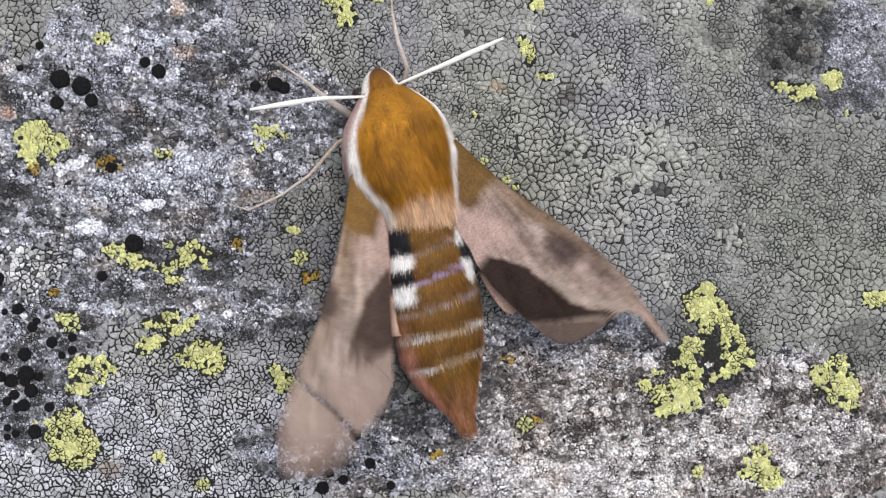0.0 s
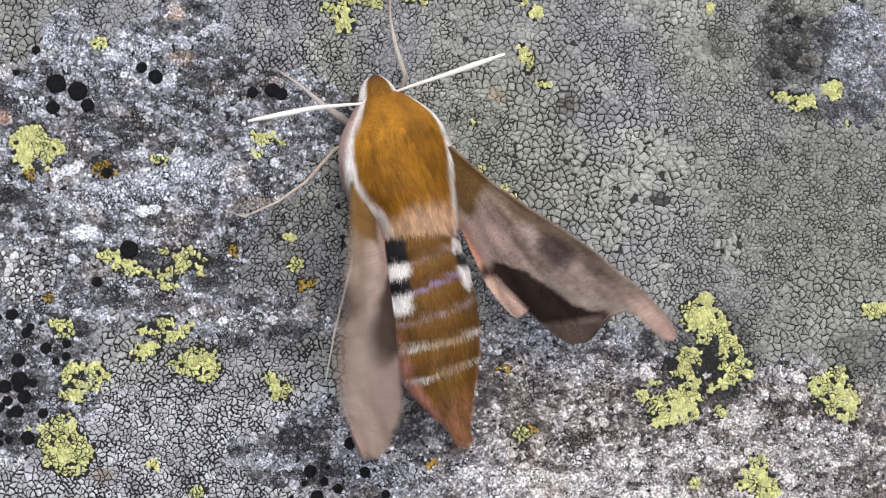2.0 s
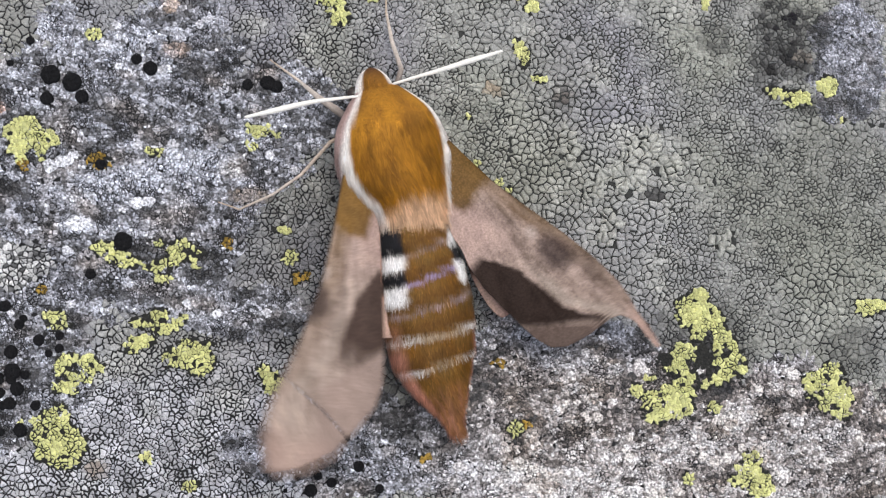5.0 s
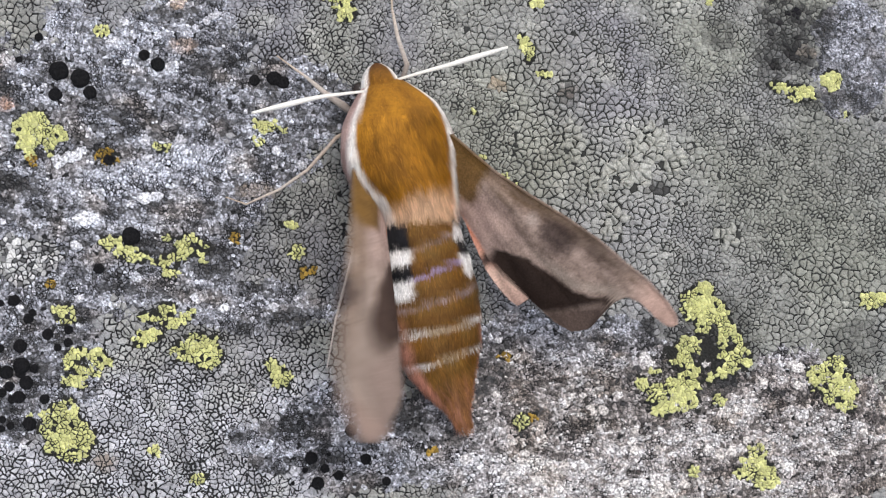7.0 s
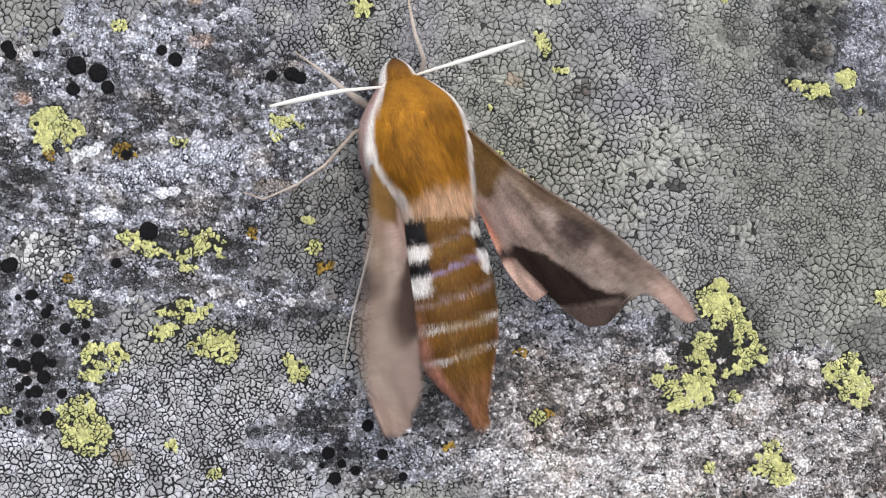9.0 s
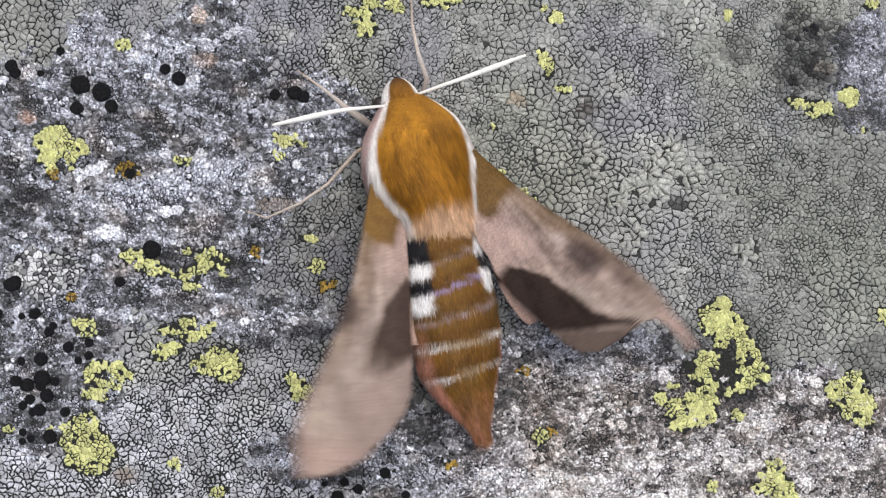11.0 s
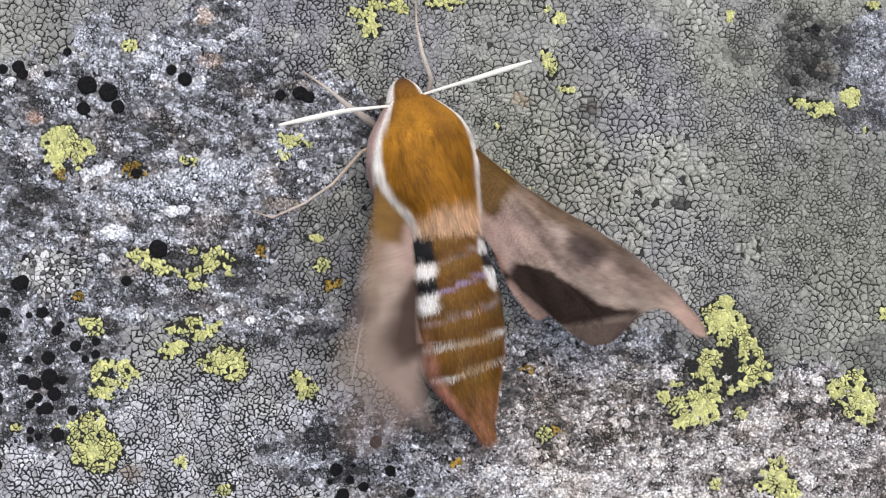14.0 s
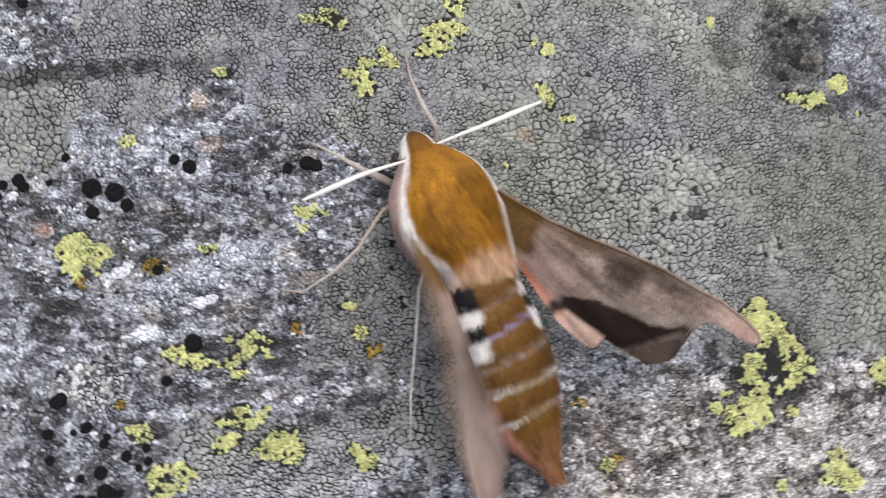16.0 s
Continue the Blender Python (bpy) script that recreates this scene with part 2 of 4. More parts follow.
def cells(pitch, jitter, box, keep, thin=0.0, closed=0.0):
    """Sites on a jittered lattice, some left out, and the polygon that lies nearest to each; yields (x, y, polygon, how open each edge's crack is)."""
    x0, y0, x1, y1 = box
    dy = pitch * 0.866
    nx, ny = int((x1 - x0) / pitch) + 1, int((y1 - y0) / dy) + 1
    site = {}
    for j in range(-2, ny + 2):
        for i in range(-2, nx + 2):
            p = (x0 + (i + 0.5 * (j % 2) + rng.uniform(-jitter, jitter)) * pitch, y0 + j * dy + rng.uniform(-jitter, jitter) * pitch)
            if rng.random() >= thin:
                site[i, j] = p
    around = [(di, dj) for dj in (-2, -1, 0, 1, 2) for di in (-2, -1, 0, 1, 2) if (di or dj)]
    around.sort(key=lambda d: d[0] ** 2 + d[1] ** 2)
    for j in range(ny):
        for i in range(nx):
            if (i, j) not in site:
                continue
            x, y = site[i, j]
            if not keep(x, y):
                continue
            r = pitch * (1.3 if thin == 0 else 1.6)
            poly, tags = [(r, r), (-r, r), (-r, -r), (r, -r)], [1.0] * 4
            for di, dj in around:
                q = site.get((i + di, j + dj))
                if q is None:
                    continue
                a, b = q[0] - x, q[1] - y
                lim = 0.5 * (a * a + b * b)
                if lim > 4 * r * r:
                    continue
                dist = [a * u + b * w - lim for u, w in poly]
                if max(dist) <= 0:
                    continue
                luck = chance((i, j), (i + di, j + dj))
                fresh = 0.0 if luck < closed else 0.45 + 1.1 * (luck - closed) / (1 - closed)
                out, kept = [], []
                for k in range(len(poly)):
                    d0, d1 = dist[k - 1], dist[k]
                    if (d0 <= 0) != (d1 <= 0):
                        s = d0 / (d0 - d1)
                        p, w = poly[k - 1], poly[k]
                        out.append((p[0] + (w[0] - p[0]) * s, p[1] + (w[1] - p[1]) * s))
                        kept.append(tags[k] if d0 <= 0 else fresh)
                    if d1 <= 0:
                        out.append(poly[k])
                        kept.append(tags[k])
                poly, tags = out, kept
                if len(poly) < 3:
                    break
            if len(poly) >= 3:
                yield x, y, poly, tags


def plate(poly, gap, z, drop, dome, inner=0.72, wob=0.0):
    """A cushion-shaped plate over a polygon: its vertices and faces."""
    n = len(poly)
    size = max(0.05, sum(math.hypot(*p) for p in poly) / n)
    f = max(0.3, 1 - gap / size)
    verts, faces = [], []
    w = [rng.uniform(1 - wob, 1 + wob) for _ in range(n)]
    for share, h in ((f, z - drop), (f * 0.97, z - 0.25 * drop), (f * inner, z + dome * 0.7)):
        verts += [(p[0] * share * q, p[1] * share * q, h) for p, q in zip(poly, w)]
    verts.append((0, 0, z + dome))
    for ring in (0, n):
        faces += [(ring + k, ring + (k + 1) % n, ring + n + (k + 1) % n, ring + n + k) for k in range(n)]
    faces += [(2 * n + k, 2 * n + (k + 1) % n, 3 * n) for k in range(n)]
    return verts, faces


def wander(x, y, amount, s):
    """Crooks the cracks: moves a point by a field that is the same for both plates beside a crack."""
    dx = amount * noise.noise((x / s, y / s, 11.3)) + 0.45 * amount * noise.noise((x / s * 2.6, y / s * 2.6, 3.3))
    dy = amount * noise.noise((x / s, y / s, 47.9)) + 0.45 * amount * noise.noise((x / s * 2.6, y / s * 2.6, 29.1))
    return x + dx, y + dy


def crack_width(x, y):
    """Cracks gape among the pale areoles low on the face, and are fine over most of the wide crust."""
    if y < -8:
        return 1.3 if x < -6 else 0.9
    if x < -6:
        return 1.0
    return 0.86 + 0.36 * spot(x, y, 17, 9, 11, 12, 0.8) + 0.2 * spot(x, y, 37, 2, 14, 12, 0.8)


def crooked(x, y, poly, z, tags=None, pieces=2, amount=0.25, s=0.52, crack=(0.052, 0.045), drop=0.3, bevel=0.07, dome=0.02):
    """A flat crust plate with crooked sides; the crack round it opens and closes along its way."""
    ring, gape = [], []
    tags = tags or [1.0] * len(poly)
    for k in range(len(poly)):
        p, q = poly[k - 1], poly[k]
        cut = pieces if math.hypot(q[0] - p[0], q[1] - p[1]) > 0.16 else 1
        for i in range(cut):
            t = i / cut
            ring.append(wander(x + p[0] + (q[0] - p[0]) * t, y + p[1] + (q[1] - p[1]) * t, amount, s))
            gape.append(tags[k] if i else 0.85 * max(tags[k], tags[k - 1]) + 0.3)      # corners are worn round
    n = len(ring)
    mx, my = sum(p[0] for p in ring) / n, sum(p[1] for p in ring) / n
    outer, rim, top = [], [], []
    wide = crack[0] * crack_width(mx, my)
    for (px, py), o in zip(ring, gape):
        g = o * min(0.125, max(0.004, wide + 0.010 * noise.noise((px * 0.24, py * 0.24, 2.5)) + crack[1] * 1.15 * noise.noise((px * 0.75, py * 0.75, 5.5)) + 0.015 * noise.noise((px * 5, py * 5, 1.5))))
        dx, dy = px - mx, py - my
        d = math.hypot(dx, dy) + 1e-6
        f0, f1 = max(0.35, 1 - g / d), max(0.2, 1 - (g + bevel) / d)
        outer.append((dx * f0, dy * f0, z - drop))
        rim.append((dx * f0, dy * f0, z - 0.012 - min(0.06, 0.9 * g)))
        top.append((dx * f1, dy * f1, z + dome * 0.6 + 0.02 * noise.noise((px * 3, py * 3, 9.0))))
    faces = []
    for base in (0, n):
        faces += [(base + k, base + (k + 1) % n, base + n + (k + 1) % n, base + n + k) for k in range(n)]
    faces += [(2 * n + k, 2 * n + (k + 1) % n, 3 * n) for k in range(n)]
    return mx, my, outer + rim + top + [(0, 0, z + dome)], faces


VIEW = (-55, -31, 56, 42)

rock = tagged(new("rock_face"), label="grey granite rock face covered with crusty lichen", category="rock", kind="structure")

# body of the rock, coloured near-black to deepen the cracks, and its continuation beyond the lichen
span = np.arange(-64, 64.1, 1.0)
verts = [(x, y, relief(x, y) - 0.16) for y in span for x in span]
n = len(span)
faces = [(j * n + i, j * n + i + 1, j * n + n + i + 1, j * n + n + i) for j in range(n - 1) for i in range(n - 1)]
# a little less black towards the upper right, where the cracks are paler
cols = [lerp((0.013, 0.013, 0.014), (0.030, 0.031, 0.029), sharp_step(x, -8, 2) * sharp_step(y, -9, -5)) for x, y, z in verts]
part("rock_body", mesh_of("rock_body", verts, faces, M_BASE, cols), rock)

M_FAR = material("far_rock", base=(0.24, 0.238, 0.225), scale=900, amount=0.45, bump=0.6, big=60, big_amount=0.3, bump_dist=0.0004)
verts, faces = [], []
rings = [64, 90, 150, 300, 700, 1800, 6000, 3e4, 2e5, 1e6]
for r in rings:
    for k in range(64):
        a = 2 * math.pi * k / 64
        q = r / max(abs(math.cos(a)), abs(math.sin(a)))
        x, y = q * math.cos(a), q * math.sin(a)
        far = min(1.0, (r - 64) / 600)
        z = relief(x, y) - 0.16 if r == 64 else (relief(x, y) + far * r * 0.03 * bump2(x, y, r * 0.8, 5) - max(0, r - 1800) * 0.04 * (r < 2e5) - (8000 if r >= 2e5 else 0))
        verts.append((x, y, z))
for j in range(len(rings) - 1):
    faces += [(j * 64 + k, j * 64 + (k + 1) % 64, j * 64 + 64 + (k + 1) % 64, j * 64 + 64 + k) for k in range(64)]
tagged(new("ground", mesh_of("ground", verts, faces, M_FAR)), label="bare grey rocky ground running on to the horizon", category="ground", kind="structure")


def small_share(x, y):
    """Where the areoles are small."""
    return 0.5 + 1.6 * bump2(x, y, 12, 6.3) + (0.35 if x > 25 and y < 8 else 0.0) + (0.6 if x < -10 and y < 8 else 0.0) + (0.8 if x > 33 and y > 15 else 0.0) + (0.5 if y > 23 and x < 20 else 0.0) - (0.5 if 8 < x < 30 and y > 5 else 0.0)


PUFFS = [(14.3, 11.3, 1.0, 2.4), (22.0, 10.8, 2.4, 1.3), (20.4, 8.1, 2.0, 1.8), (18.4, 2.9, 1.2, 2.0), (24.8, 9.6, 1.5, 1.2), (16.7, 6.8, 1.0, 1.0), (22.6, 12.4, 1.6, 0.9), (30.8, 1.8, 1.6, 1.2)]


def puffed(x, y):
    return max(spot(x, y, cx, cy, rx, ry, 0.5) for cx, cy, rx, ry in PUFFS) if 8 < x < 32 and -4 < y < 20 else 0.0


class Heap:
    """Collects many plates into one mesh."""
    def __init__(self):
        self.v, self.f, self.c = [], [], []

    def add(self, x, y, verts, faces, colour):
        base = len(self.v)
        self.v += [(x + p[0], y + p[1], p[2]) for p in verts]
        self.f += [tuple(base + k for k in face) for face in faces]
        self.c += colour if isinstance(colour, list) else [colour] * len(verts)


crust, grains, fruit = Heap(), Heap(), Heap()
singles = []
for pitch, small in ((0.70, False), (0.50, True)):
    def keep(x, y):
        share = small_share(x, y)
        return (share > 0.46 if small else share < 0.54) and crust_share(x, y) > 0.46 and puffed(x, y) < 0.72

    for x, y, poly, tags in cells(pitch, 0.40, VIEW, keep, 0.12, 0.08):
        z = relief(x, y) + rng.uniform(-0.045, 0.045) + 0.12 * bump2(x, y, 1.6, 4.9) - (0.03 if small else 0.0)
        mx, my, v, f = crooked(x, y, poly, z, tags, bevel=rng.uniform(0.07, 0.12), dome=rng.uniform(0.0, 0.035))
        base = crust_colour(x, y)
        col = [tuple(v * k for v in base) for k in (1 + 0.32 * bump2(mx + p[0], my + p[1], 0.3, 3.3) + 0.2 * bump2(mx + p[0], my + p[1], 0.12, 7.7) for p in v)]
        if 5 < x < 17 and 9 < y < 23 and len(singles) < 300:
            singles.append((mx, my, v, f, col))
        else:
            crust.add(mx, my, v, f, col)
        if (y < -12 and -34 < x < -12 and rng.random() < 0.28) or rng.random() < 0.012:
            rad = rng.uniform(0.07, 0.14)
            ox, oy = rng.uniform(-0.1, 0.1), rng.uniform(-0.1, 0.1)
            dv, df = plate([(rad * math.cos(k * 1.0472), rad * math.sin(k * 1.0472)) for k in range(6)], 0.0, z + 0.06, 0.1, 0.03)
            fruit.add(mx + ox, my + oy, dv, df, (0.02, 0.02, 0.021))
for x, y, poly, tags in cells(0.85, 0.48, (8, -4, 32, 20), lambda x, y: puffed(x, y) > 0.45, 0.1, 0.3):     # swollen, loosened areoles
    mx, my, v, f = crooked(x, y, poly, relief(x, y) + rng.uniform(0.04, 0.28), tags, 3, 0.34, 0.6, (0.06, 0.08), 0.4, 0.2, rng.uniform(0.05, 0.2))
    base = lerp(crust_colour(x, y), (0.40, 0.40, 0.35), 0.5)
    crust.add(mx, my, v, f, [tuple(q * k for q in base) for k in (1 + 0.3 * bump2(mx + p[0], my + p[1], 0.3, 3.3) for p in v)])
for pitch, large in ((0.26, False), (0.40, True)):
    def keep(x, y):
        coarse = bump2(x, y, 1.5, 12.5) + 0.5 * bump2(x, y, 5, 3.5)
        return (coarse > 0.08 if large else coarse < 0.14) and crust_share(x, y) <= 0.56

    for x, y, poly, tags in cells(pitch, 0.48, VIEW, keep, 0.12, 0.15):
        q, col = grain_colour(x, y)
        z = relief(x, y) + rng.uniform(-0.06, 0.05) + 0.10 * bump2(x, y, 1.1, 8.8) + 0.16 * (min(1.0, max(0.0, q)) - 0.5)
        mx, my, v, f = crooked(x, y, poly, z - 0.03, tags, 1, 0.2, 0.4, (0.02, 0.04), 0.3, rng.uniform(0.03, 0.1), rng.uniform(-0.02, 0.09))
        grains.add(mx, my, v, f, [tuple(c * k for c in col) for k in (1 + 0.8 * bump2(mx + p[0], my + p[1], 0.17, 1.9) for p in v)])
flakes = [(-36.0, 1.9, 1.25, 0.85, 0.95), (-37.3, 8.1, 1.1, 0.7, 0.6), (-38.7, 7.7, 0.8, 0.7, 0.45), (-30.2, 4.1, 0.8, 0.7, 0.6)]
while len(flakes) < 280:
    x, y = rng.uniform(-52, 52), rng.uniform(-29, 36)
    if crust_share(x, y) > 0.42 or (x > 34 and y > 0):
        continue
    dark, light = stain_and_shade(x, y)
    tone = 0.5 + 0.9 * bump2(x, 3.0 * y, 5.0, 2.2) + 0.6 * (light - dark) + rng.uniform(-0.25, 0.25)
    if tone > 0.55:
        r = 0.13 + 0.5 * rng.random() ** 3
        flakes.append((x, y, r * rng.uniform(1.0, 1.5), r, min(0.55, tone - 0.5)))
for x, y, rx, ry, tone in flakes:       # pale crystals that stand out of the weathered surface
    lean, warm = rng.uniform(-0.5, 0.5), warmth(x, y)
    ring = []
    for k in range(9):
        a = 2 * math.pi * (k + rng.uniform(-0.25, 0.25)) / 9
        u, w = rx * math.cos(a) * rng.uniform(0.8, 1.15), ry * math.sin(a) * rng.uniform(0.8, 1.15)
        ring.append((u * math.cos(lean) - w * math.sin(lean), u * math.sin(lean) + w * math.cos(lean)))
    mx, my, v, f = crooked(x, y, ring, relief(x, y) + rng.uniform(0.02, 0.09), None, 2, 0.16, 0.3, (0.0, 0.03), 0.3, 0.1, 0.05)
    base = lerp(lerp((0.42, 0.42, 0.45), (0.46, 0.42, 0.39), warm), lerp((0.66, 0.67, 0.71), (0.72, 0.69, 0.66), warm), tone)
    grains.add(mx, my, v, f, [tuple(c * k for c in base) for k in (1 + 0.4 * bump2(mx + p[0], my + p[1], 0.2, 5.9) for p in v)])

lichen = tagged(new("crust_lichen"), label="grey-green cracked crust lichen spread over the rock", category="lichen")
for x, y, v, f, col in singles:
    part("areole", mesh_of("areole", v, f, M_CRUST, col), lichen, at=(x, y, 0))
part("crust", mesh_of("crust", crust.v, crust.f, M_CRUST, crust.c), lichen, kind="stuff")
part("fruiting_dots", mesh_of("fruiting_dots", fruit.v, fruit.f, M_CRUST, fruit.c), lichen, label="tiny black fruiting bodies", kind="stuff")
tagged(new("rock_grains", mesh_of("rock_grains", grains.v, grains.f, M_GRAIN, grains.c, smooth=False)),
       label="coarse white, grey and dark crystals of weathered granite", category="rock grains", kind="stuff")


# ---- yellow map lichen ----
def map_lichen(lobes, mat=None, pitch=0.40, label="bright yellow-green map lichen with black border on rock", name="map_lichen", bare=()):
    """A patch made of lobes (x, y, rx, ry): a thin black crust with separate yellow areoles on it."""
    cx, cy = lobes[0][0], lobes[0][1]
    z0 = relief(cx, cy)
    thing = tagged(new(name), label=label, category="lichen", group="lichen patches on the rock")
    thing.location = (cx * MM, cy * MM, z0 * MM)
    box = (min(l[0] - l[2] for l in lobes) - 1, min(l[1] - l[3] for l in lobes) - 1, max(l[0] + l[2] for l in lobes) + 1, max(l[1] + l[3] for l in lobes) + 1)

    def inside(x, y, grow):
        return any(math.hypot((x - a) / (rx + grow), (y - b) / (ry + grow)) + 0.16 * bump2(x, y, 0.9, a * 0.31) + 0.16 * bump2(x, y, 0.35, b * 0.31) < 1 for a, b, rx, ry in lobes)

    def empty(x, y):
        return any(math.hypot((x - a) / rx, (y - b) / ry) + 0.3 * bump2(x, y, 1.0, a) + 0.2 * bump2(x, y, 0.4, b) < 1 for a, b, rx, ry in bare)

    rim = Heap()
    wide = min(0.2, 0.12 * max(max(l[2], l[3]) for l in lobes))
    for x, y, poly, _ in cells(0.4, 0.3, box, lambda x, y: inside(x, y, wide + 0.06) or empty(x, y)):
        v, f = plate(poly, -0.03, relief(x, y) + 0.03 + rng.uniform(-0.02, 0.02), 0.2, 0.02)
        rim.add(x - cx, y - cy, [(p[0], p[1], p[2] - z0) for p in v], f, (0, 0, 0))
    if rim.v:
        part("border", mesh_of("border", rim.v, rim.f, M_YELLOW_RIM), thing, "black crust")
    hole = rng.uniform(0.08, 0.18)
    made = 0
    tiny = max(max(l[2], l[3]) for l in lobes) < 0.75
    for x, y, poly, tags in cells(pitch, 0.48, box, lambda x, y: inside(x, y, 0.09) and not empty(x, y), 0.0 if tiny else 0.1, 0.26):
        if not tiny and (rng.random() < 0.3 * hole or bump2(x, y, 0.7, cx) < -0.5):
            continue
        mx, my, v, f = crooked(x, y, poly, relief(x, y) + 0.12 + rng.uniform(-0.03, 0.05), tags, 3, 0.15, 0.3, (0.034, 0.05), 0.24, 0.13, rng.uniform(0.04, 0.14))
        part("areole", mesh_of("areole", [(p[0], p[1], p[2] - z0) for p in v], f, mat or M_YELLOW), thing, at=(mx - cx, my - cy, 0))
        made += 1
    if not made:
        a, b, rx, ry = lobes[0]
        ring = [(rx * math.cos(k * 0.5236) * rng.uniform(0.85, 1.1), ry * math.sin(k * 0.5236) * rng.uniform(0.85, 1.1)) for k in range(12)]
        v, f = plate(ring, 0.0, 0.14, 0.2, 0.08)
        part("areole", mesh_of("areole", v, f, mat or M_YELLOW), thing)
    return thing


map_lichen([(27.3, -5.1, 1.76, 0.94), (28.1, -4, 0.94, 0.59), (26.8, -6.3, 1.29, 1), (29.1, -6.3, 1.29, 1.06), (29.9, -7, 0.88, 0.94), (28, -7.5, 0.82, 0.88), (27.9, -8.4, 0.71, 0.47), (30.6, -8.2, 0.82, 0.59), (31.4, -9.2, 0.59, 0.82), (32.1, -10.4, 0.53, 0.82), (32.6, -11.6, 0.47, 0.82), (30, -9.4, 0.47, 0.82), (30, -10.8, 0.47, 0.71), (30.9, -11.5, 0.82, 0.82), (29.9, -12.8, 0.82, 0.47), (31, -12.4, 0.53, 0.41)], bare=[(28.5, -9.9, 0.65, 0.94), (29, -11.3, 0.35, 1.41)])
map_lichen([(25.2, -15.5, 1.76, 1.41), (23.7, -15.3, 1.88, 1.18), (26.2, -16.1, 1, 0.94), (23.4, -16.7, 1.41, 0.53), (25.6, -14, 1.53, 0.71), (26.8, -14.4, 0.88, 0.59), (22.2, -14.8, 0.71, 0.59), (26.6, -12.6, 0.82, 0.71), (25.9, -13, 0.71, 0.59), (25, -11.8, 0.94, 0.53), (25.9, -11.4, 0.71, 0.53), (25.6, -10.5, 0.82, 0.53), (26.3, -9.6, 0.82, 0.53), (27.1, -10, 0.53, 0.71), (28.6, -13.4, 0.65, 0.29)], bare=[(28, -11.6, 0.65, 0.76), (24.2, -10.8, 0.88, 0.65), (28, -10.5, 0.53, 0.94)])
map_lichen([(21.1, -13.9, 0.59, 0.59), (21.4, -14.4, 0.41, 0.35)])
map_lichen([(22.5, -12.9, 0.41, 0.29)])
map_lichen([(29.6, -15.8, 0.65, 0.59)])
map_lichen([(41.4, -13.9, 1.65, 1.06), (42.6, -11.7, 1.18, 0.71), (41.1, -12.4, 1.06, 0.71), (40.2, -13.3, 0.82, 0.82), (42.7, -13.8, 1.65, 1.29), (43.9, -14.4, 0.76, 1.06), (42.6, -15.3, 1.76, 0.82), (43.5, -16.3, 0.94, 0.59), (39.7, -12.5, 0.41, 0.29)], bare=[(42.1, -12.5, 0.53, 0.18), (42.5, -15.6, 0.53, 0.15)])
map_lichen([(33.6, -21, 0.94, 0.71), (32.5, -22.2, 0.71, 0.71), (33.7, -22.2, 0.82, 0.71), (31.8, -23.2, 0.82, 0.59), (33.1, -23.5, 1.06, 0.71), (34.6, -23.1, 0.71, 0.59), (35.1, -24.1, 0.59, 0.71), (33.9, -24.4, 0.94, 0.47)])
map_lichen([(-40.4, 10.9, 1.18, 1.06), (-41, 12.1, 1.06, 0.59), (-42.1, 10.9, 1.18, 0.82), (-42.3, 9.2, 0.59, 0.59), (-41.5, 9.5, 0.82, 0.71), (-39.9, 9.8, 0.82, 0.94), (-38.9, 10.8, 0.59, 0.47), (-41.6, 8.2, 0.47, 0.59), (-38.4, 10, 0.35, 0.35)])
map_lichen([(-39.4, 8.3, 0.41, 0.24)])
map_lichen([(-31.9, -1.4, 1.18, 0.53), (-33.2, -0.4, 1.18, 0.53), (-34, -0.9, 0.47, 0.29), (-31.1, -1.8, 1.18, 0.59), (-30.3, -1.7, 0.71, 0.47), (-32.4, -1, 0.59, 0.47)])
map_lichen([(-25.8, -0.3, 1.29, 0.71), (-27.6, 0.1, 0.59, 0.24), (-24.7, -1, 0.82, 0.53), (-26.3, -1.3, 0.71, 0.71), (-27.3, -2.1, 0.71, 0.59), (-28.5, -2.3, 0.82, 0.35), (-27.5, -3.2, 0.82, 0.47), (-23.6, -0.8, 0.35, 0.29)])
map_lichen([(-24.2, -2, 0.29, 0.24)])
map_lichen([(-37.7, -7.5, 0.94, 0.71), (-37.1, -8.2, 0.71, 0.35), (-37.9, -8.4, 0.47, 0.35), (-38.5, -7.2, 0.47, 0.35)])
map_lichen([(-28.5, -7.8, 0.94, 0.59), (-27.7, -7, 0.82, 0.47), (-27.4, -8.3, 0.94, 0.59), (-29.8, -7.9, 0.59, 0.41)])
map_lichen([(-26, -7.9, 0.47, 0.47), (-25.2, -7.3, 0.41, 0.35)])
map_lichen([(-29.6, -9.7, 0.94, 0.65), (-30.3, -10.3, 0.71, 0.53), (-28.6, -9.7, 0.47, 0.53)])
map_lichen([(-24, -11.2, 1.06, 1.06), (-24.8, -10.1, 1.06, 0.59), (-25.9, -10.7, 0.59, 0.47), (-25.1, -11.4, 0.82, 0.71), (-23.1, -11.7, 0.82, 0.82), (-23.7, -12.5, 0.94, 0.47), (-23.1, -10.6, 0.59, 0.47), (-22.9, -9.9, 0.47, 0.24)])
map_lichen([(-26.8, -11.2, 0.47, 0.35)])
map_lichen([(-26.2, -11.9, 0.41, 0.29)])
map_lichen([(-35.3, -12.8, 1.29, 0.71), (-36.2, -11.7, 1.29, 0.59), (-34.5, -11.7, 0.82, 0.59), (-37, -12.3, 0.59, 0.82), (-33.7, -12.3, 0.71, 0.47), (-34.8, -13.2, 0.59, 0.59)], bare=[(-35.6, -12.4, 0.41, 0.35), (-34.1, -12.2, 0.35, 0.24)])
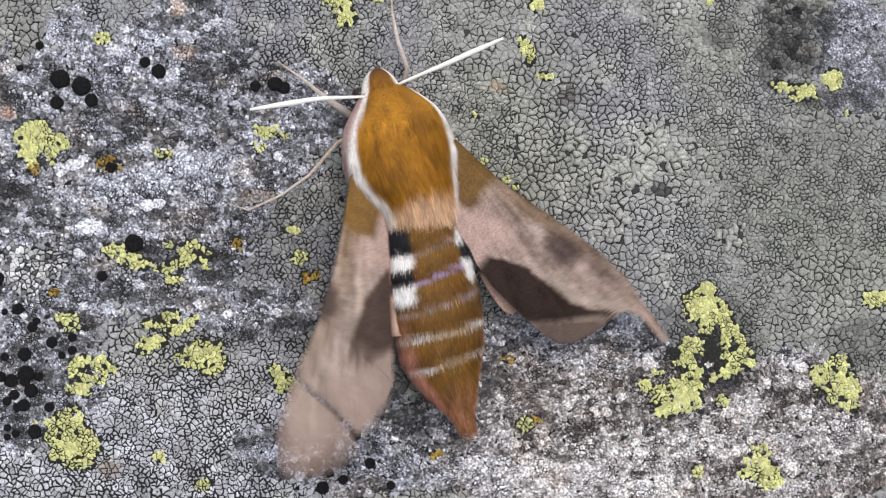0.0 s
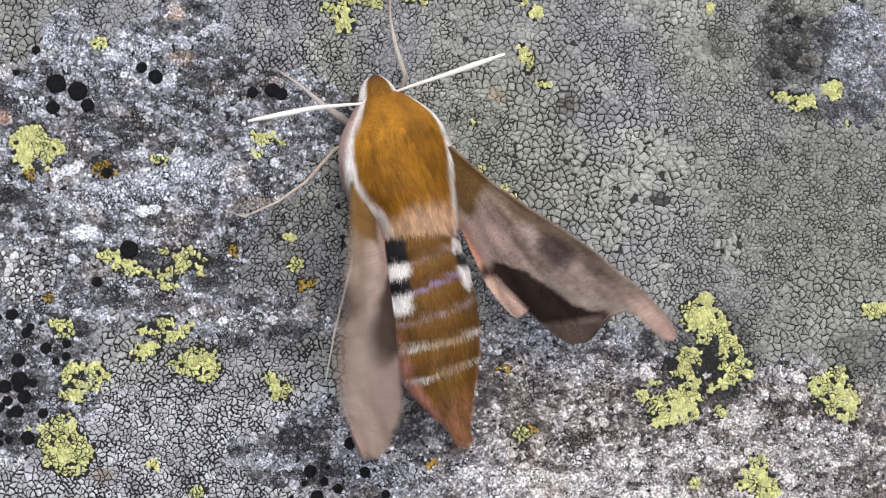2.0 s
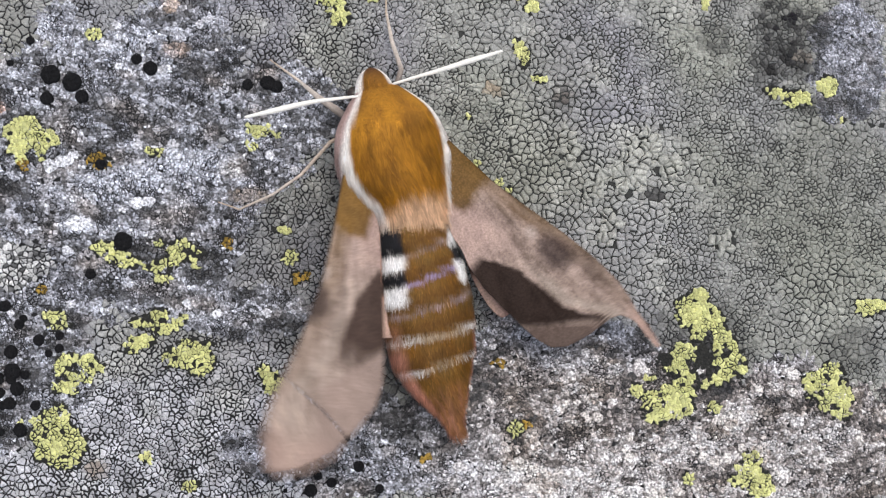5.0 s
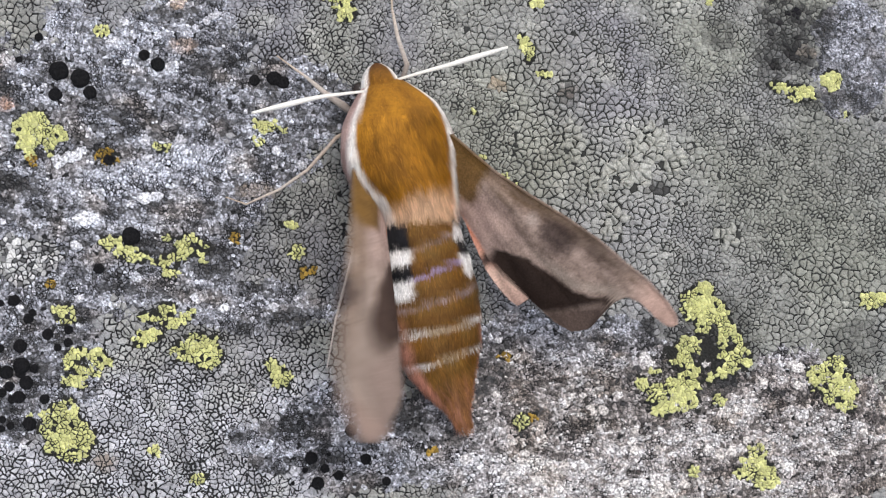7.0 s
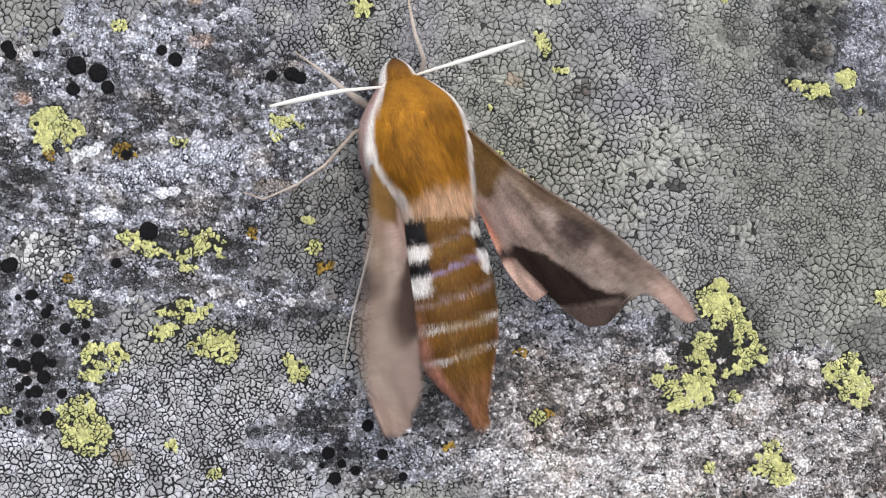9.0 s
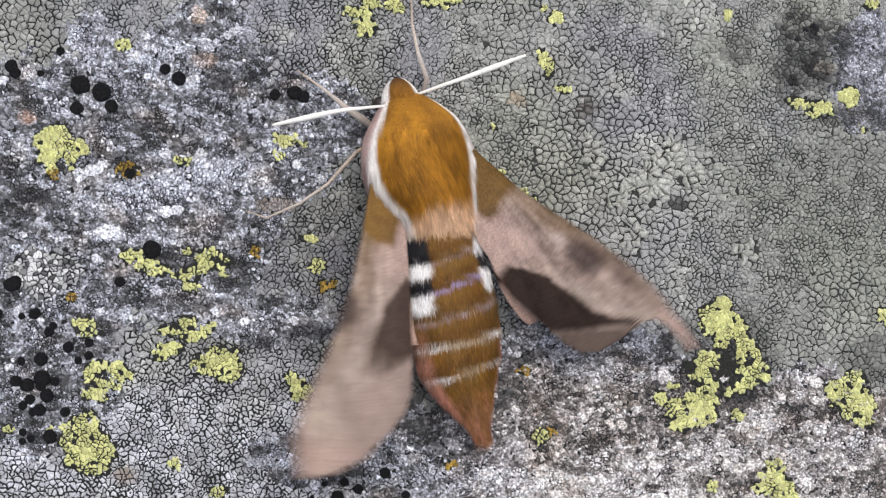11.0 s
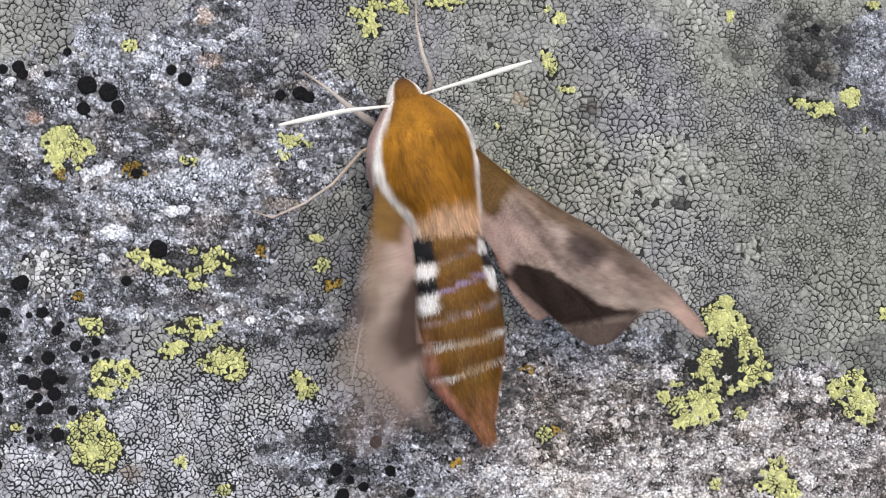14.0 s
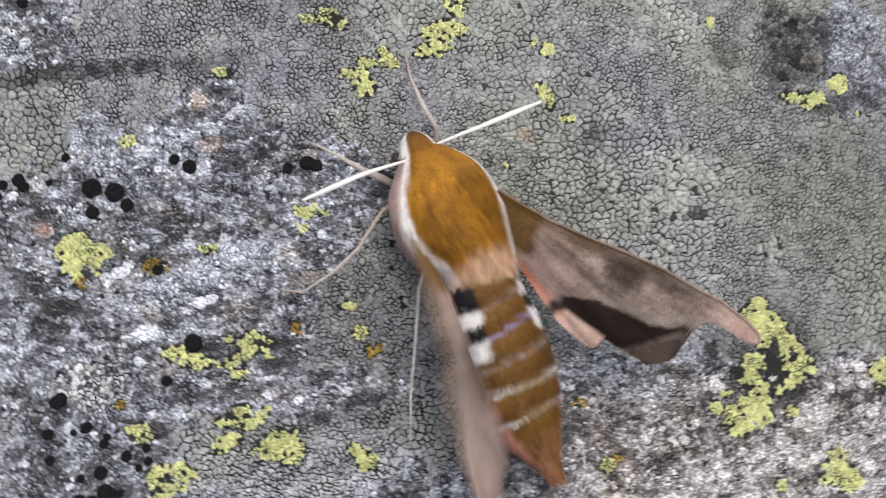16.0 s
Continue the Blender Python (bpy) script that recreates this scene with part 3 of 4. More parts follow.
map_lichen([(-36.1, -14.2, 0.71, 0.47), (-37.2, -14.3, 0.59, 0.47), (-36.1, -14.9, 0.59, 0.24)])
map_lichen([(-37.6, -18.4, 1.76, 0.82), (-37.1, -17, 0.94, 0.94), (-37.9, -17.3, 0.94, 0.59), (-39, -17.7, 0.71, 0.59), (-39.2, -18.9, 0.76, 0.71), (-38.4, -19.5, 1.18, 0.59), (-36.5, -18.9, 1.18, 0.94), (-37.6, -20.3, 1.41, 0.71), (-35.9, -20.3, 1.29, 0.82), (-36.7, -21.3, 1.41, 0.71), (-38.1, -20.9, 1.06, 0.59), (-36.2, -21.7, 0.94, 0.47), (-34.9, -19.7, 0.53, 0.59)])
map_lichen([(-40.8, -17.7, 0.41, 0.24)])
map_lichen([(-28.6, -21.1, 0.53, 0.47)])
map_lichen([(-16.3, -13.4, 0.82, 0.82), (-17.2, -12.3, 0.59, 0.47), (-16.6, -14, 0.71, 0.71), (-15.8, -14, 0.47, 0.59)])
map_lichen([(-18.3, 11.8, 0.76, 0.53), (-17.2, 12.1, 0.35, 0.47), (-19, 12, 0.41, 0.47)])
map_lichen([(-18.8, 10.3, 0.59, 0.47)])
map_lichen([(-16.3, 11.5, 0.47, 0.18)])
map_lichen([(-10.1, 24.1, 1.05, 0.82), (-11.6, 25.7, 0.82, 0.59), (-10.1, 25.6, 0.7, 0.59), (-10.3, 25, 0.82, 0.59)])
map_lichen([(-9.6, 26.9, 0.7, 0.47), (-9, 26.6, 0.47, 0.35)])
map_lichen([(-7.3, 26.9, 0.7, 0.7), (-6.6, 26.4, 0.53, 0.53), (-7.6, 27.7, 0.35, 0.47)])
map_lichen([(-1.4, 28.4, 0.94, 0.82), (-1.9, 29.4, 1.05, 0.7), (-0.2, 29.9, 1.17, 0.59), (0.9, 29.4, 0.94, 0.7), (-2.5, 27.6, 1.05, 0.59), (-0.6, 28, 0.59, 0.82), (-3.5, 27.3, 0.59, 0.59), (-1.7, 27.2, 0.7, 0.47)])
map_lichen([(1.3, 32.1, 1.29, 0.94), (1.4, 31.2, 0.47, 0.35)])
map_lichen([(-12.6, 32.3, 0.94, 0.7), (-11.6, 31.3, 0.82, 0.7), (-14, 32, 0.53, 0.29)])
map_lichen([(-14.9, 32.1, 0.53, 0.35)])
map_lichen([(10.3, 26.2, 0.64, 0.76)])
map_lichen([(9.1, 27.2, 0.35, 0.29)])
map_lichen([(-24.3, -23.8, 0.81, 0.46)])
map_lichen([(-28.5, 9.3, 0.81, 0.35)])
map_lichen([(8.9, 21.8, 0.46, 0.81), (9.5, 20.6, 0.52, 0.92), (11.1, 18.5, 0.69, 0.35)])
map_lichen([(37.2, 18.1, 1.27, 0.52), (39.1, 17.3, 1.27, 0.81), (40.4, 17.4, 0.69, 0.58)])
map_lichen([(43.0, 19.0, 1.04, 1.04)])
map_lichen([(47.2, -4.8, 1.73, 0.75)])
map_lichen([(8.3, -18.0, 0.69, 0.69)])
map_lichen([(29.4, 27.4, 0.33, 0.6)])
map_lichen([(3.7, 14.2, 0.26, 0.26)])
map_lichen([(44.5, 15.3, 0.2, 0.26)])
map_lichen([(26.6, -23.0, 0.52, 0.52)])
map_lichen([(-14.8, -1.0, 0.64, 0.69)])
map_lichen([(-15.7, 1.8, 1.04, 0.23)])
map_lichen([(4.5, 9.4, 0.29, 0.29)])
map_lichen([(6.9, 7.4, 0.29, 0.29)])
map_lichen([(7.8, 6.6, 0.35, 0.35)])
map_lichen([(-24.3, 27.2, 0.92, 0.46)])
map_lichen([(-34.7, 21.1, 0.75, 0.46)])
map_lichen([(-44.9, -17.8, 0.52, 0.35)])
map_lichen([(45.8, 29.4, 0.81, 0.46)])
map_lichen([(-33.9, 8.3, 1.16, 0.81)], M_ORANGE, 0.4, "small crumbly orange lichen speck on rock", "orange_lichen")
map_lichen([(6.7, -11.3, 0.81, 0.35)], M_ORANGE, 0.4, "small crumbly orange lichen speck on rock", "orange_lichen")
map_lichen([(-21.1, 0.3, 0.35, 0.69)], M_ORANGE, 0.4, "small crumbly orange lichen speck on rock", "orange_lichen")
map_lichen([(-39.2, -4.7, 0.58, 0.35)], M_ORANGE, 0.4, "small crumbly orange lichen speck on rock", "orange_lichen")
map_lichen([(-13.3, -3.0, 0.3, 0.55)], M_ORANGE, 0.4, "small crumbly orange lichen speck on rock", "orange_lichen")
map_lichen([(9.5, -17.5, 0.46, 0.35)], M_ORANGE, 0.4, "small crumbly orange lichen speck on rock", "orange_lichen")
map_lichen([(-1.0, -21.1, 0.45, 0.32)], M_ORANGE, 0.4, "small crumbly orange lichen speck on rock", "orange_lichen")
map_lichen([(-41.3, 7.6, 0.46, 0.46)], M_ORANGE, 0.4, "small crumbly orange lichen speck on rock", "orange_lichen")
map_lichen([(-14.2, -3.1, 0.46, 0.58)], M_ORANGE, 0.4, "small crumbly orange lichen speck on rock", "orange_lichen")



# ---- black button lichens ----
def button(x, y, r):
    """A rough black cushion, a little sunken in the middle."""
    verts, faces = [], []
    seg, rise = 14, (0.0, 0.35, 0.62, 0.78, 0.8, 0.74)
    shares = (0.94, 1.0, 0.86, 0.6, 0.3)
    seed = rng.uniform(0, 50)
    for j, s in enumerate(shares):
        for k in range(seg):
            a = 2 * math.pi * k / seg
            q = r * s * (1 + 0.12 * noise.noise((math.cos(a) * 1.3 + seed, math.sin(a) * 1.3, j * 0.4)) + 0.10 * noise.noise((math.cos(a) * 3.1 + seed, math.sin(a) * 3.1, j * 0.9)))
            verts.append((q * math.cos(a), q * math.sin(a), rise[j] * r * 0.75 + 0.09 * r * rng.uniform(-1, 1) - (0.15 if j == 0 else 0)))
    verts.append((0, 0, rise[5] * r * 0.75))
    for j in range(len(shares) - 1):
        faces += [(j * seg + k, j * seg + (k + 1) % seg, (j + 1) * seg + (k + 1) % seg, (j + 1) * seg + k) for k in range(seg)]
    top = (len(shares) - 1) * seg
    faces += [(top + k, top + (k + 1) % seg, len(verts) - 1) for k in range(seg)]
    ob = part("button_lichen", mesh_of("button_lichen", verts, faces, M_BLACK), at=(x, y, relief(x, y) - 0.02))
    tagged(ob, label="small round matt black button lichen on rock", category="lichen", group="black button lichens")


for x, y, r in [(-38.9, 16.8, 0.98), (-36.8, 16.1, 0.98), (-39.2, 14.4, 0.69), (-35.8, 14.7, 0.69), (-30.5, 18.8, 0.58), (-29.1, 17.9, 0.75), (-19.3, 16.6, 0.58), (-17.3, 16.9, 0.75), (-16.4, 16.5, 0.69), (-41.0, 20.3, 0.46), (-42.9, 17.9, 0.35), (-31.4, 0.2, 0.98), (-34.5, -3.1, 0.52), (-33.8, 7.9, 0.58)]:
    button(x, y, r)
for x, y, r in [(-42.6, -6.4, 0.58), (-43.9, -6.7, 0.35), (-40.8, -7.6, 0.4), (-41.2, -8.2, 0.52), (-39.3, -9.7, 0.58), (-37.3, -9.2, 0.46), (-37.3, -10.5, 0.46), (-38.3, -11.0, 0.4), (-41.9, -10.9, 0.69), (-43.8, -11.1, 0.4), (-41.7, -12.8, 0.81), (-43.1, -13.5, 0.69), (-40.5, -13.1, 0.46), (-42.8, -14.9, 0.52), (-41.2, -14.5, 0.69), (-41.9, -15.9, 0.64), (-43.5, -15.5, 0.46), (-42.5, -16.1, 0.46), (-39.4, -16.1, 0.52), (-40.8, -18.5, 0.69), (-43.4, -18.1, 0.4), (-42.6, -18.7, 0.4), (-43.4, -19.0, 0.35), (-41.8, -13.6, 0.52), (-44.2, -13.1, 0.58)]:
    button(x, y, r)
for x, y, r in [(-9.2, -19.0, 0.64), (-13.2, -21.8, 0.64), (-11.8, -22.8, 0.46), (-13.8, -23.0, 0.29), (-7.7, -21.9, 0.58), (-11.4, -21.4, 0.23), (-12.5, -24.3, 0.64), (-10.4, -23.5, 0.52), (-5.6, -24.1, 0.46), (-15.0, -24.3, 0.23)]:
    button(x, y, r)
for x, y, r in [(-47.3, 18.2, 0.52), (-45.8, 18.5, 0.69), (-45.4, 17.8, 0.58), (-48.0, 17.1, 0.52), (-45.1, -3.6, 0.69), (-46.9, -15.0, 0.81), (-46.5, -21.5, 0.58), (-47.0, -24.0, 0.46), (-46.4, -9.0, 0.52)]:
    button(x, y, r)
for x, y, r in [(-44.7, -3.4, 0.69), (-46.3, -6.5, 0.58), (-43.1, 36.3, 0.58)]:
    button(x, y, r)



# ---- the hawk-moth ----
moth = tagged(new("hawk_moth"), label="brown and white striped hawk-moth with fluttering wings on lichened rock", category="moth")
BASE = Vector((-3.0, 3.0, 0.0))
moth.location = BASE * MM

OCHRE, DEEP, CREAM, PINK = (0.365, 0.158, 0.012), (0.165, 0.070, 0.008), (0.84, 0.79, 0.74), (0.52, 0.29, 0.25)
OLIVE, BLACK, WHITE, TAN = (0.155, 0.084, 0.018), (0.012, 0.012, 0.014), (0.80, 0.78, 0.76), (0.57, 0.365, 0.225)
ROSE, RUST = (0.48, 0.21, 0.15), (0.27, 0.12, 0.048)
ROLL = radians(13)


def smooth_path(points, n):
    """A smooth line through the points, n samples (any number of coordinates)."""
    p = np.array(points, dtype=float)
    p = np.vstack([2 * p[0] - p[1], p, 2 * p[-1] - p[-2]])
    out = []
    m = len(p) - 3
    for q in np.linspace(0, m - 1e-9, n):
        i, t = int(q), q - int(q)
        a, b, c, d = p[i:i + 4]
        out.append(0.5 * (2 * b + (c - a) * t + (2 * a - 5 * b + 4 * c - d) * t * t + (3 * b - a - 3 * c + d) * t ** 3))
    return np.array(out)


class Loft:
    """A rounded body along stations (x, y, z, half width, half height); gives points and normals for its skin and its hairs."""
    def __init__(self, stations, n):
        s = smooth_path(stations, n)
        self.c, self.a, self.b = s[:, :3], np.maximum(s[:, 3], 0.05), np.maximum(s[:, 4], 0.05)
        d = np.gradient(self.c, axis=0)
        self.t = d / np.linalg.norm(d, axis=1)[:, None]
        side = np.cross(self.t, (0, 0, 1.0))
        side /= np.linalg.norm(side, axis=1)[:, None]
        up = np.cross(side, self.t)
        self.right = -side * math.cos(ROLL) - up * math.sin(ROLL)
        self.up = up * math.cos(ROLL) - side * math.sin(ROLL)
        self.n = n

    def at(self, u, th):
        """u from 0 to 1 along it, th from the back line (0), to its right side positive."""
        q = u * (self.n - 1)
        i = min(int(q), self.n - 2)
        f = q - i
        mix = lambda k: k[i] * (1 - f) + k[i + 1] * f
        a, b, r, w = mix(self.a), mix(self.b), mix(self.right), mix(self.up)
        p = mix(self.c) + r * a * math.sin(th) + w * b * math.cos(th)
        nrm = r * math.sin(th) / a + w * math.cos(th) / b
        return p, nrm / np.linalg.norm(nrm), mix(self.t)

    def skin(self, colour, seg=40, lumps=0.06):
        verts, cols, faces = [], [], []
        for i in range(self.n):
            u = i / (self.n - 1)
            for k in range(seg):
                th = 2 * math.pi * k / seg - math.pi
                p, nr, _ = self.at(u, th)
                p = p + nr * lumps * noise.noise((p[0] * 0.9, p[1] * 0.9, p[2] * 0.9))
                verts.append(p - np.array(BASE))
                cols.append(colour(u, th))
        for i in range(self.n - 1):
            faces += [(i * seg + k, i * seg + (k + 1) % seg, (i + 1) * seg + (k + 1) % seg, (i + 1) * seg + k) for k in range(seg)]
        faces += [tuple(range(seg))[::-1], tuple(range((self.n - 1) * seg, self.n * seg))]
        return verts, faces, cols

    def hair(self, count, colour, length, lift, width=0.045, reach=2.2, spread=0.25, span=(0.0, 1.0)):
        """Fine hairs that lie backwards over the skin."""
        verts, faces, cols = [], [], []
        weight = np.maximum(self.a, 0.2) ** 0.5
        cum = np.cumsum(weight) / np.sum(weight)
        for _ in range(count):
            u = float(np.interp(rng.random(), cum, np.linspace(0, 1, self.n))) * (span[1] - span[0]) + span[0]
            th = rng.uniform(-reach, reach)
            p, nr, t = self.at(u, th)
            tuft = 1 + 0.40 * noise.noise((p[0] * 1.3, p[1] * 0.7, 1.0)) + 0.34 * noise.noise((p[0] * 5.0, p[1] * 1.6, 5.0))
            tuft *= 1.7 if rng.random() < 0.07 else 1.0        # a few pale hairs
            col = tuple(k * tuft for k in colour(u, th))
            ln = length(u, th) * rng.uniform(0.6, 1.25)
            clump = noise.noise((p[0] * 0.8, p[1] * 0.8, 3.0))
            sd = np.cross(t, nr)
            d = t + nr * (lift * rng.uniform(0.3, 1.5)) + sd * (rng.uniform(-spread, spread) + 0.6 * clump + 0.4 * noise.noise((p[0] * 2.6, p[1] * 1.4, 8.0)))
            d /= np.linalg.norm(d)
            e = d + t * 0.35 - nr * lift * 0.5
            e /= np.linalg.norm(e)
            b = len(verts)
            w = sd * width * rng.uniform(0.6, 1.2) * 0.5
            m, tip = p + d * ln * 0.5, p + d * ln * 0.5 + e * ln * 0.5
            verts += [p - w - np.array(BASE), p + w - np.array(BASE), m - w * 0.8 - np.array(BASE), m + w * 0.8 - np.array(BASE), tip - np.array(BASE)]
            faces += [(b, b + 1, b + 3, b + 2), (b + 2, b + 3, b + 4)]
            cols += [col] * 5
        return verts, faces, cols


def sharp(x, a, b):
    return min(1.0, max(0.0, (x - a) / (b - a)))


# head
HEAD = Loft([(-7.6, 17.45, 5.4, 0.25, 0.3), (-7.5, 17.05, 5.5, 0.95, 0.95), (-7.35, 16.2, 5.7, 1.6, 1.7), (-7.1, 15.0, 5.9, 2.0, 2.2), (-6.6, 13.6, 5.9, 2.3, 2.5)], 20)


def head_colour(u, th):
    w = abs(th + 0.1)
    edge = (0.62 if th < 0 else 0.3) + 0.35 * u
    c = lerp((0.09, 0.036, 0.010), OCHRE, sharp(u, 0.3, 1.15))
    c = lerp(c, CREAM, sharp(w, edge, edge + 0.16))
    return lerp(c, (0.25, 0.15, 0.12), sharp(w, edge + 0.75, edge + 1.0))


head = part("head", mesh_of("head", *HEAD.skin(head_colour, 36)[:2], M_BODY, HEAD.skin(head_colour, 36)[2]), moth, "brown cap edged with white hair")
v, f, c = HEAD.hair(5000, head_colour, lambda u, th: 0.8, 0.3, 0.035)
part("fur", mesh_of("fur", v, f, M_FUR, c), head, kind="stuff")
for sx, sy in ((-9.05, 14.9), (-5.15, 15.6)):
    bm = bmesh.new()
    bmesh.ops.create_uvsphere(bm, u_segments=16, v_segments=10, radius=0.8 * MM)
    me = bpy.data.meshes.new("eye")
    bm.to_mesh(me)
    bm.free()
    me.materials.append(M_EYE)
    me.polygons.foreach_set("use_smooth", np.ones(len(me.polygons), dtype=bool))
    part("eye", me, head, "dark compound eye", at=Vector((sx, sy, 5.0)) - BASE)

# thorax
THORAX = Loft([(-7.15, 15.7, 5.8, 1.55, 1.5), (-6.75, 14.3, 5.8, 3.2, 2.95), (-6.2, 12.5, 5.6, 4.85, 4.15), (-5.55, 10.3, 5.4, 5.75, 4.6), (-4.85, 7.8, 5.3, 5.85, 4.7),
               (-3.85, 5.6, 5.1, 4.8, 4.4), (-3.2, 3.6, 4.9, 4.0, 3.9), (-2.8, 2.0, 4.7, 3.6, 3.4)], 34)


def thorax_colour(u, th):
    w = th + 0.05
    edge_l, edge_r = 0.92 + 0.10 * sharp(u, 0.1, 0.4) - 0.02 * sharp(u, 0.5, 0.88), 0.90 - 0.27 * sharp(u, 0.3, 0.62)
    c = lerp(OCHRE, DEEP, max(0.0, min(0.85, 0.35 + 0.7 * noise.noise((u * 4, th * 2.2, 2)) + 0.6 * noise.noise((u * 7, th * 9, 6)))))
    c = lerp(c, DEEP, 0.6 * sharp(u, 0.28, 0.0))
    c = lerp(c, TAN, sharp(u + 0.03 * noise.noise((th * 5, u * 3, 1)), 0.745, 0.82))
    side = sharp(-w, edge_l, edge_l + 0.08) if w < 0 else sharp(w, edge_r, edge_r + 0.08)
    c = lerp(c, CREAM, side * (1 - 0.6 * sharp(u, 0.8, 0.92)))
    below = edge_l + 0.13 + 0.18 * sharp(u, 0.35, 0.55) if w < 0 else edge_r + 0.3
    return lerp(c, (0.38, 0.215, 0.185), 0.85 * sharp(abs(w), below, below + 0.2))


s = THORAX.skin(thorax_colour, 48)
thorax = part("thorax", mesh_of("thorax", s[0], s[1], M_BODY, s[2]), moth, "furry ochre-brown thorax with white shoulder stripes")
v, f, c = THORAX.hair(42000, thorax_colour, lambda u, th: 1.15 + 0.5 * sharp(u, 0.75, 0.9), 0.2, 0.03)
part("fur", mesh_of("fur", v, f, M_FUR, c), thorax, kind="stuff")

# abdomen
ABDOMEN = Loft([(-3.2, 3.6, 4.9, 3.5, 3.3), (-2.95, 1.9, 4.8, 3.65, 3.5), (-2.45, -1.2, 4.6, 4.2, 3.8), (-1.85, -4.1, 4.4, 4.6, 3.9), (-1.35, -7.4, 4.1, 4.75, 3.8), (-0.8, -10.8, 3.6, 4.35, 3.4),
                (-0.1, -13.0, 3.1, 3.45, 2.8), (0.75, -15.2, 2.6, 2.15, 1.9), (1.4, -16.9, 2.2, 1.05, 1.0), (1.75, -18.0, 2.0, 0.55, 0.45)], 60)
RINGS = (0.193, 0.295, 0.395, 0.482, 0.577)   # hind edges of the segments


def abdomen_colour(u, th):
    w = th + 0.02
    skew, patch = u + (0.038 - 0.027 * sharp(u, 0.36, 0.5)) * math.sin(w), u + (0.048 if w > 0 else -0.01)      # rings lean a little
    c = lerp(OLIVE, DEEP, max(0.0, min(1.0, 0.42 + 0.8 * noise.noise((u * 9, th * 2, 5)) + 0.6 * noise.noise((u * 30, th * 9, 8)))))
    for i, r in enumerate(RINGS):
        before = sharp(abs(skew - r - 0.004), 0.0105, 0.003) * (1 if i in (1, 3, 4) else 0.55 + 0.5 * noise.noise((th * 5, r * 40, 2)))
        line = ((0.30, 0.24, 0.25), (0.31, 0.25, 0.43), (0.36, 0.29, 0.33), (0.60, 0.54, 0.48), (0.62, 0.55, 0.48))[i]
        if i >= 3:
            line = lerp(line, (0.46, 0.37, 0.27), sharp(0.6 - abs(w + 0.1), 0.0, 0.3))
            line = lerp(line, WHITE, sharp(abs(w), 0.45, 0.8))
        c = lerp(c, line, 0.85 * before)
        c = lerp(c, (0.10, 0.043, 0.008), 0.75 * sharp(abs(skew - r + 0.03), 0.034, 0.008))
    rough = 0.14 * noise.noise((u * 60, th * 3, 9)) + 0.10 * noise.noise((u * 150, th * 5, 3))
    flank = sharp(-w + rough, 0.64, 0.76) if w < 0 else sharp(w + rough, 0.50, 0.62)
    for lo, hi, tint in ((-0.1, 0.205, BLACK), (0.205, 0.256, WHITE), (0.256, 0.312, BLACK), (0.312, 0.38, WHITE)):
        mid, half = (lo + hi) / 2, (hi - lo) / 2
        c = lerp(c, tint, flank * sharp(half - abs(patch + 0.010 * noise.noise((th * 9, u * 8, 4)) + 0.010 * noise.noise((th * 30, u * 8, 7)) - mid), -0.007, 0.007))
    c = lerp(c, DEEP, 0.45 * sharp(u, 0.5, 0.75) * (c[0] < 0.26))
    rosy = sharp(abs(w), 0.85, 1.1) * sharp(u, 0.42, 0.55)
    c = lerp(c, ROSE, 0.92 * rosy * (0.6 + 0.4 * sharp(min(abs(skew - r) for r in RINGS), 0.02, 0.04)))
    c = lerp(c, lerp(RUST, ROSE, max(0.0, min(0.7, 0.1 + 1.5 * noise.noise((th * 6, u * 4, 3))))), 0.85 * sharp(u, 0.66, 0.84))
    return lerp(c, PINK, 0.7 * sharp(abs(w), 1.5, 2.0))


def ring_height(loft):
    """Each segment rises towards its hind edge and drops behind it."""
    for i in range(loft.n):
        u = i / (loft.n - 1)
        prev = max([0.0] + [r for r in RINGS if r <= u])
        nxt = min([0.9] + [r for r in RINGS if r > u])
        k = 1 + 0.045 * ((u - prev) / max(0.05, nxt - prev) - 0.5) * (u < 0.85)
        loft.a[i] *= k
        loft.b[i] *= k


ring_height(ABDOMEN)
s = ABDOMEN.skin(abdomen_colour, 56, 0.03)
abdomen = part("abdomen", mesh_of("abdomen", s[0], s[1], M_BODY, s[2]), moth, "olive-brown ringed abdomen with black and white side patches")
v, f, c = ABDOMEN.hair(30000, abdomen_colour, lambda u, th: 0.75 + 1.0 * sharp(u, 0.84, 0.95), 0.2, 0.036, 2.3, 0.2)
part("fur", mesh_of("fur", v, f, M_FUR, c), abdomen, kind="stuff")


# antennae, each a club that thickens towards a fine hooked tip
def tube(points, radii, n=24, seg=10):
    line = smooth_path([(*p, r) for p, r in zip(points, radii)], n)
    c, rad = line[:, :3], np.maximum(line[:, 3], 0.01)
    d = np.gradient(c, axis=0)
    d /= np.linalg.norm(d, axis=1)[:, None]
    verts, faces = [], []
    for i in range(n):
        a = np.cross(d[i], (0.13, 0.2, 1.0))
        a /= np.linalg.norm(a)
        b = np.cross(d[i], a)
        for k in range(seg):
            q = 2 * math.pi * k / seg
            verts.append(c[i] + rad[i] * (a * math.cos(q) + b * math.sin(q)))
    for i in range(n - 1):
        faces += [(i * seg + k, i * seg + (k + 1) % seg, (i + 1) * seg + (k + 1) % seg, (i + 1) * seg + k) for k in range(seg)]
    faces += [tuple(range(seg))[::-1], tuple(range((n - 1) * seg, n * seg))]
    return verts, faces


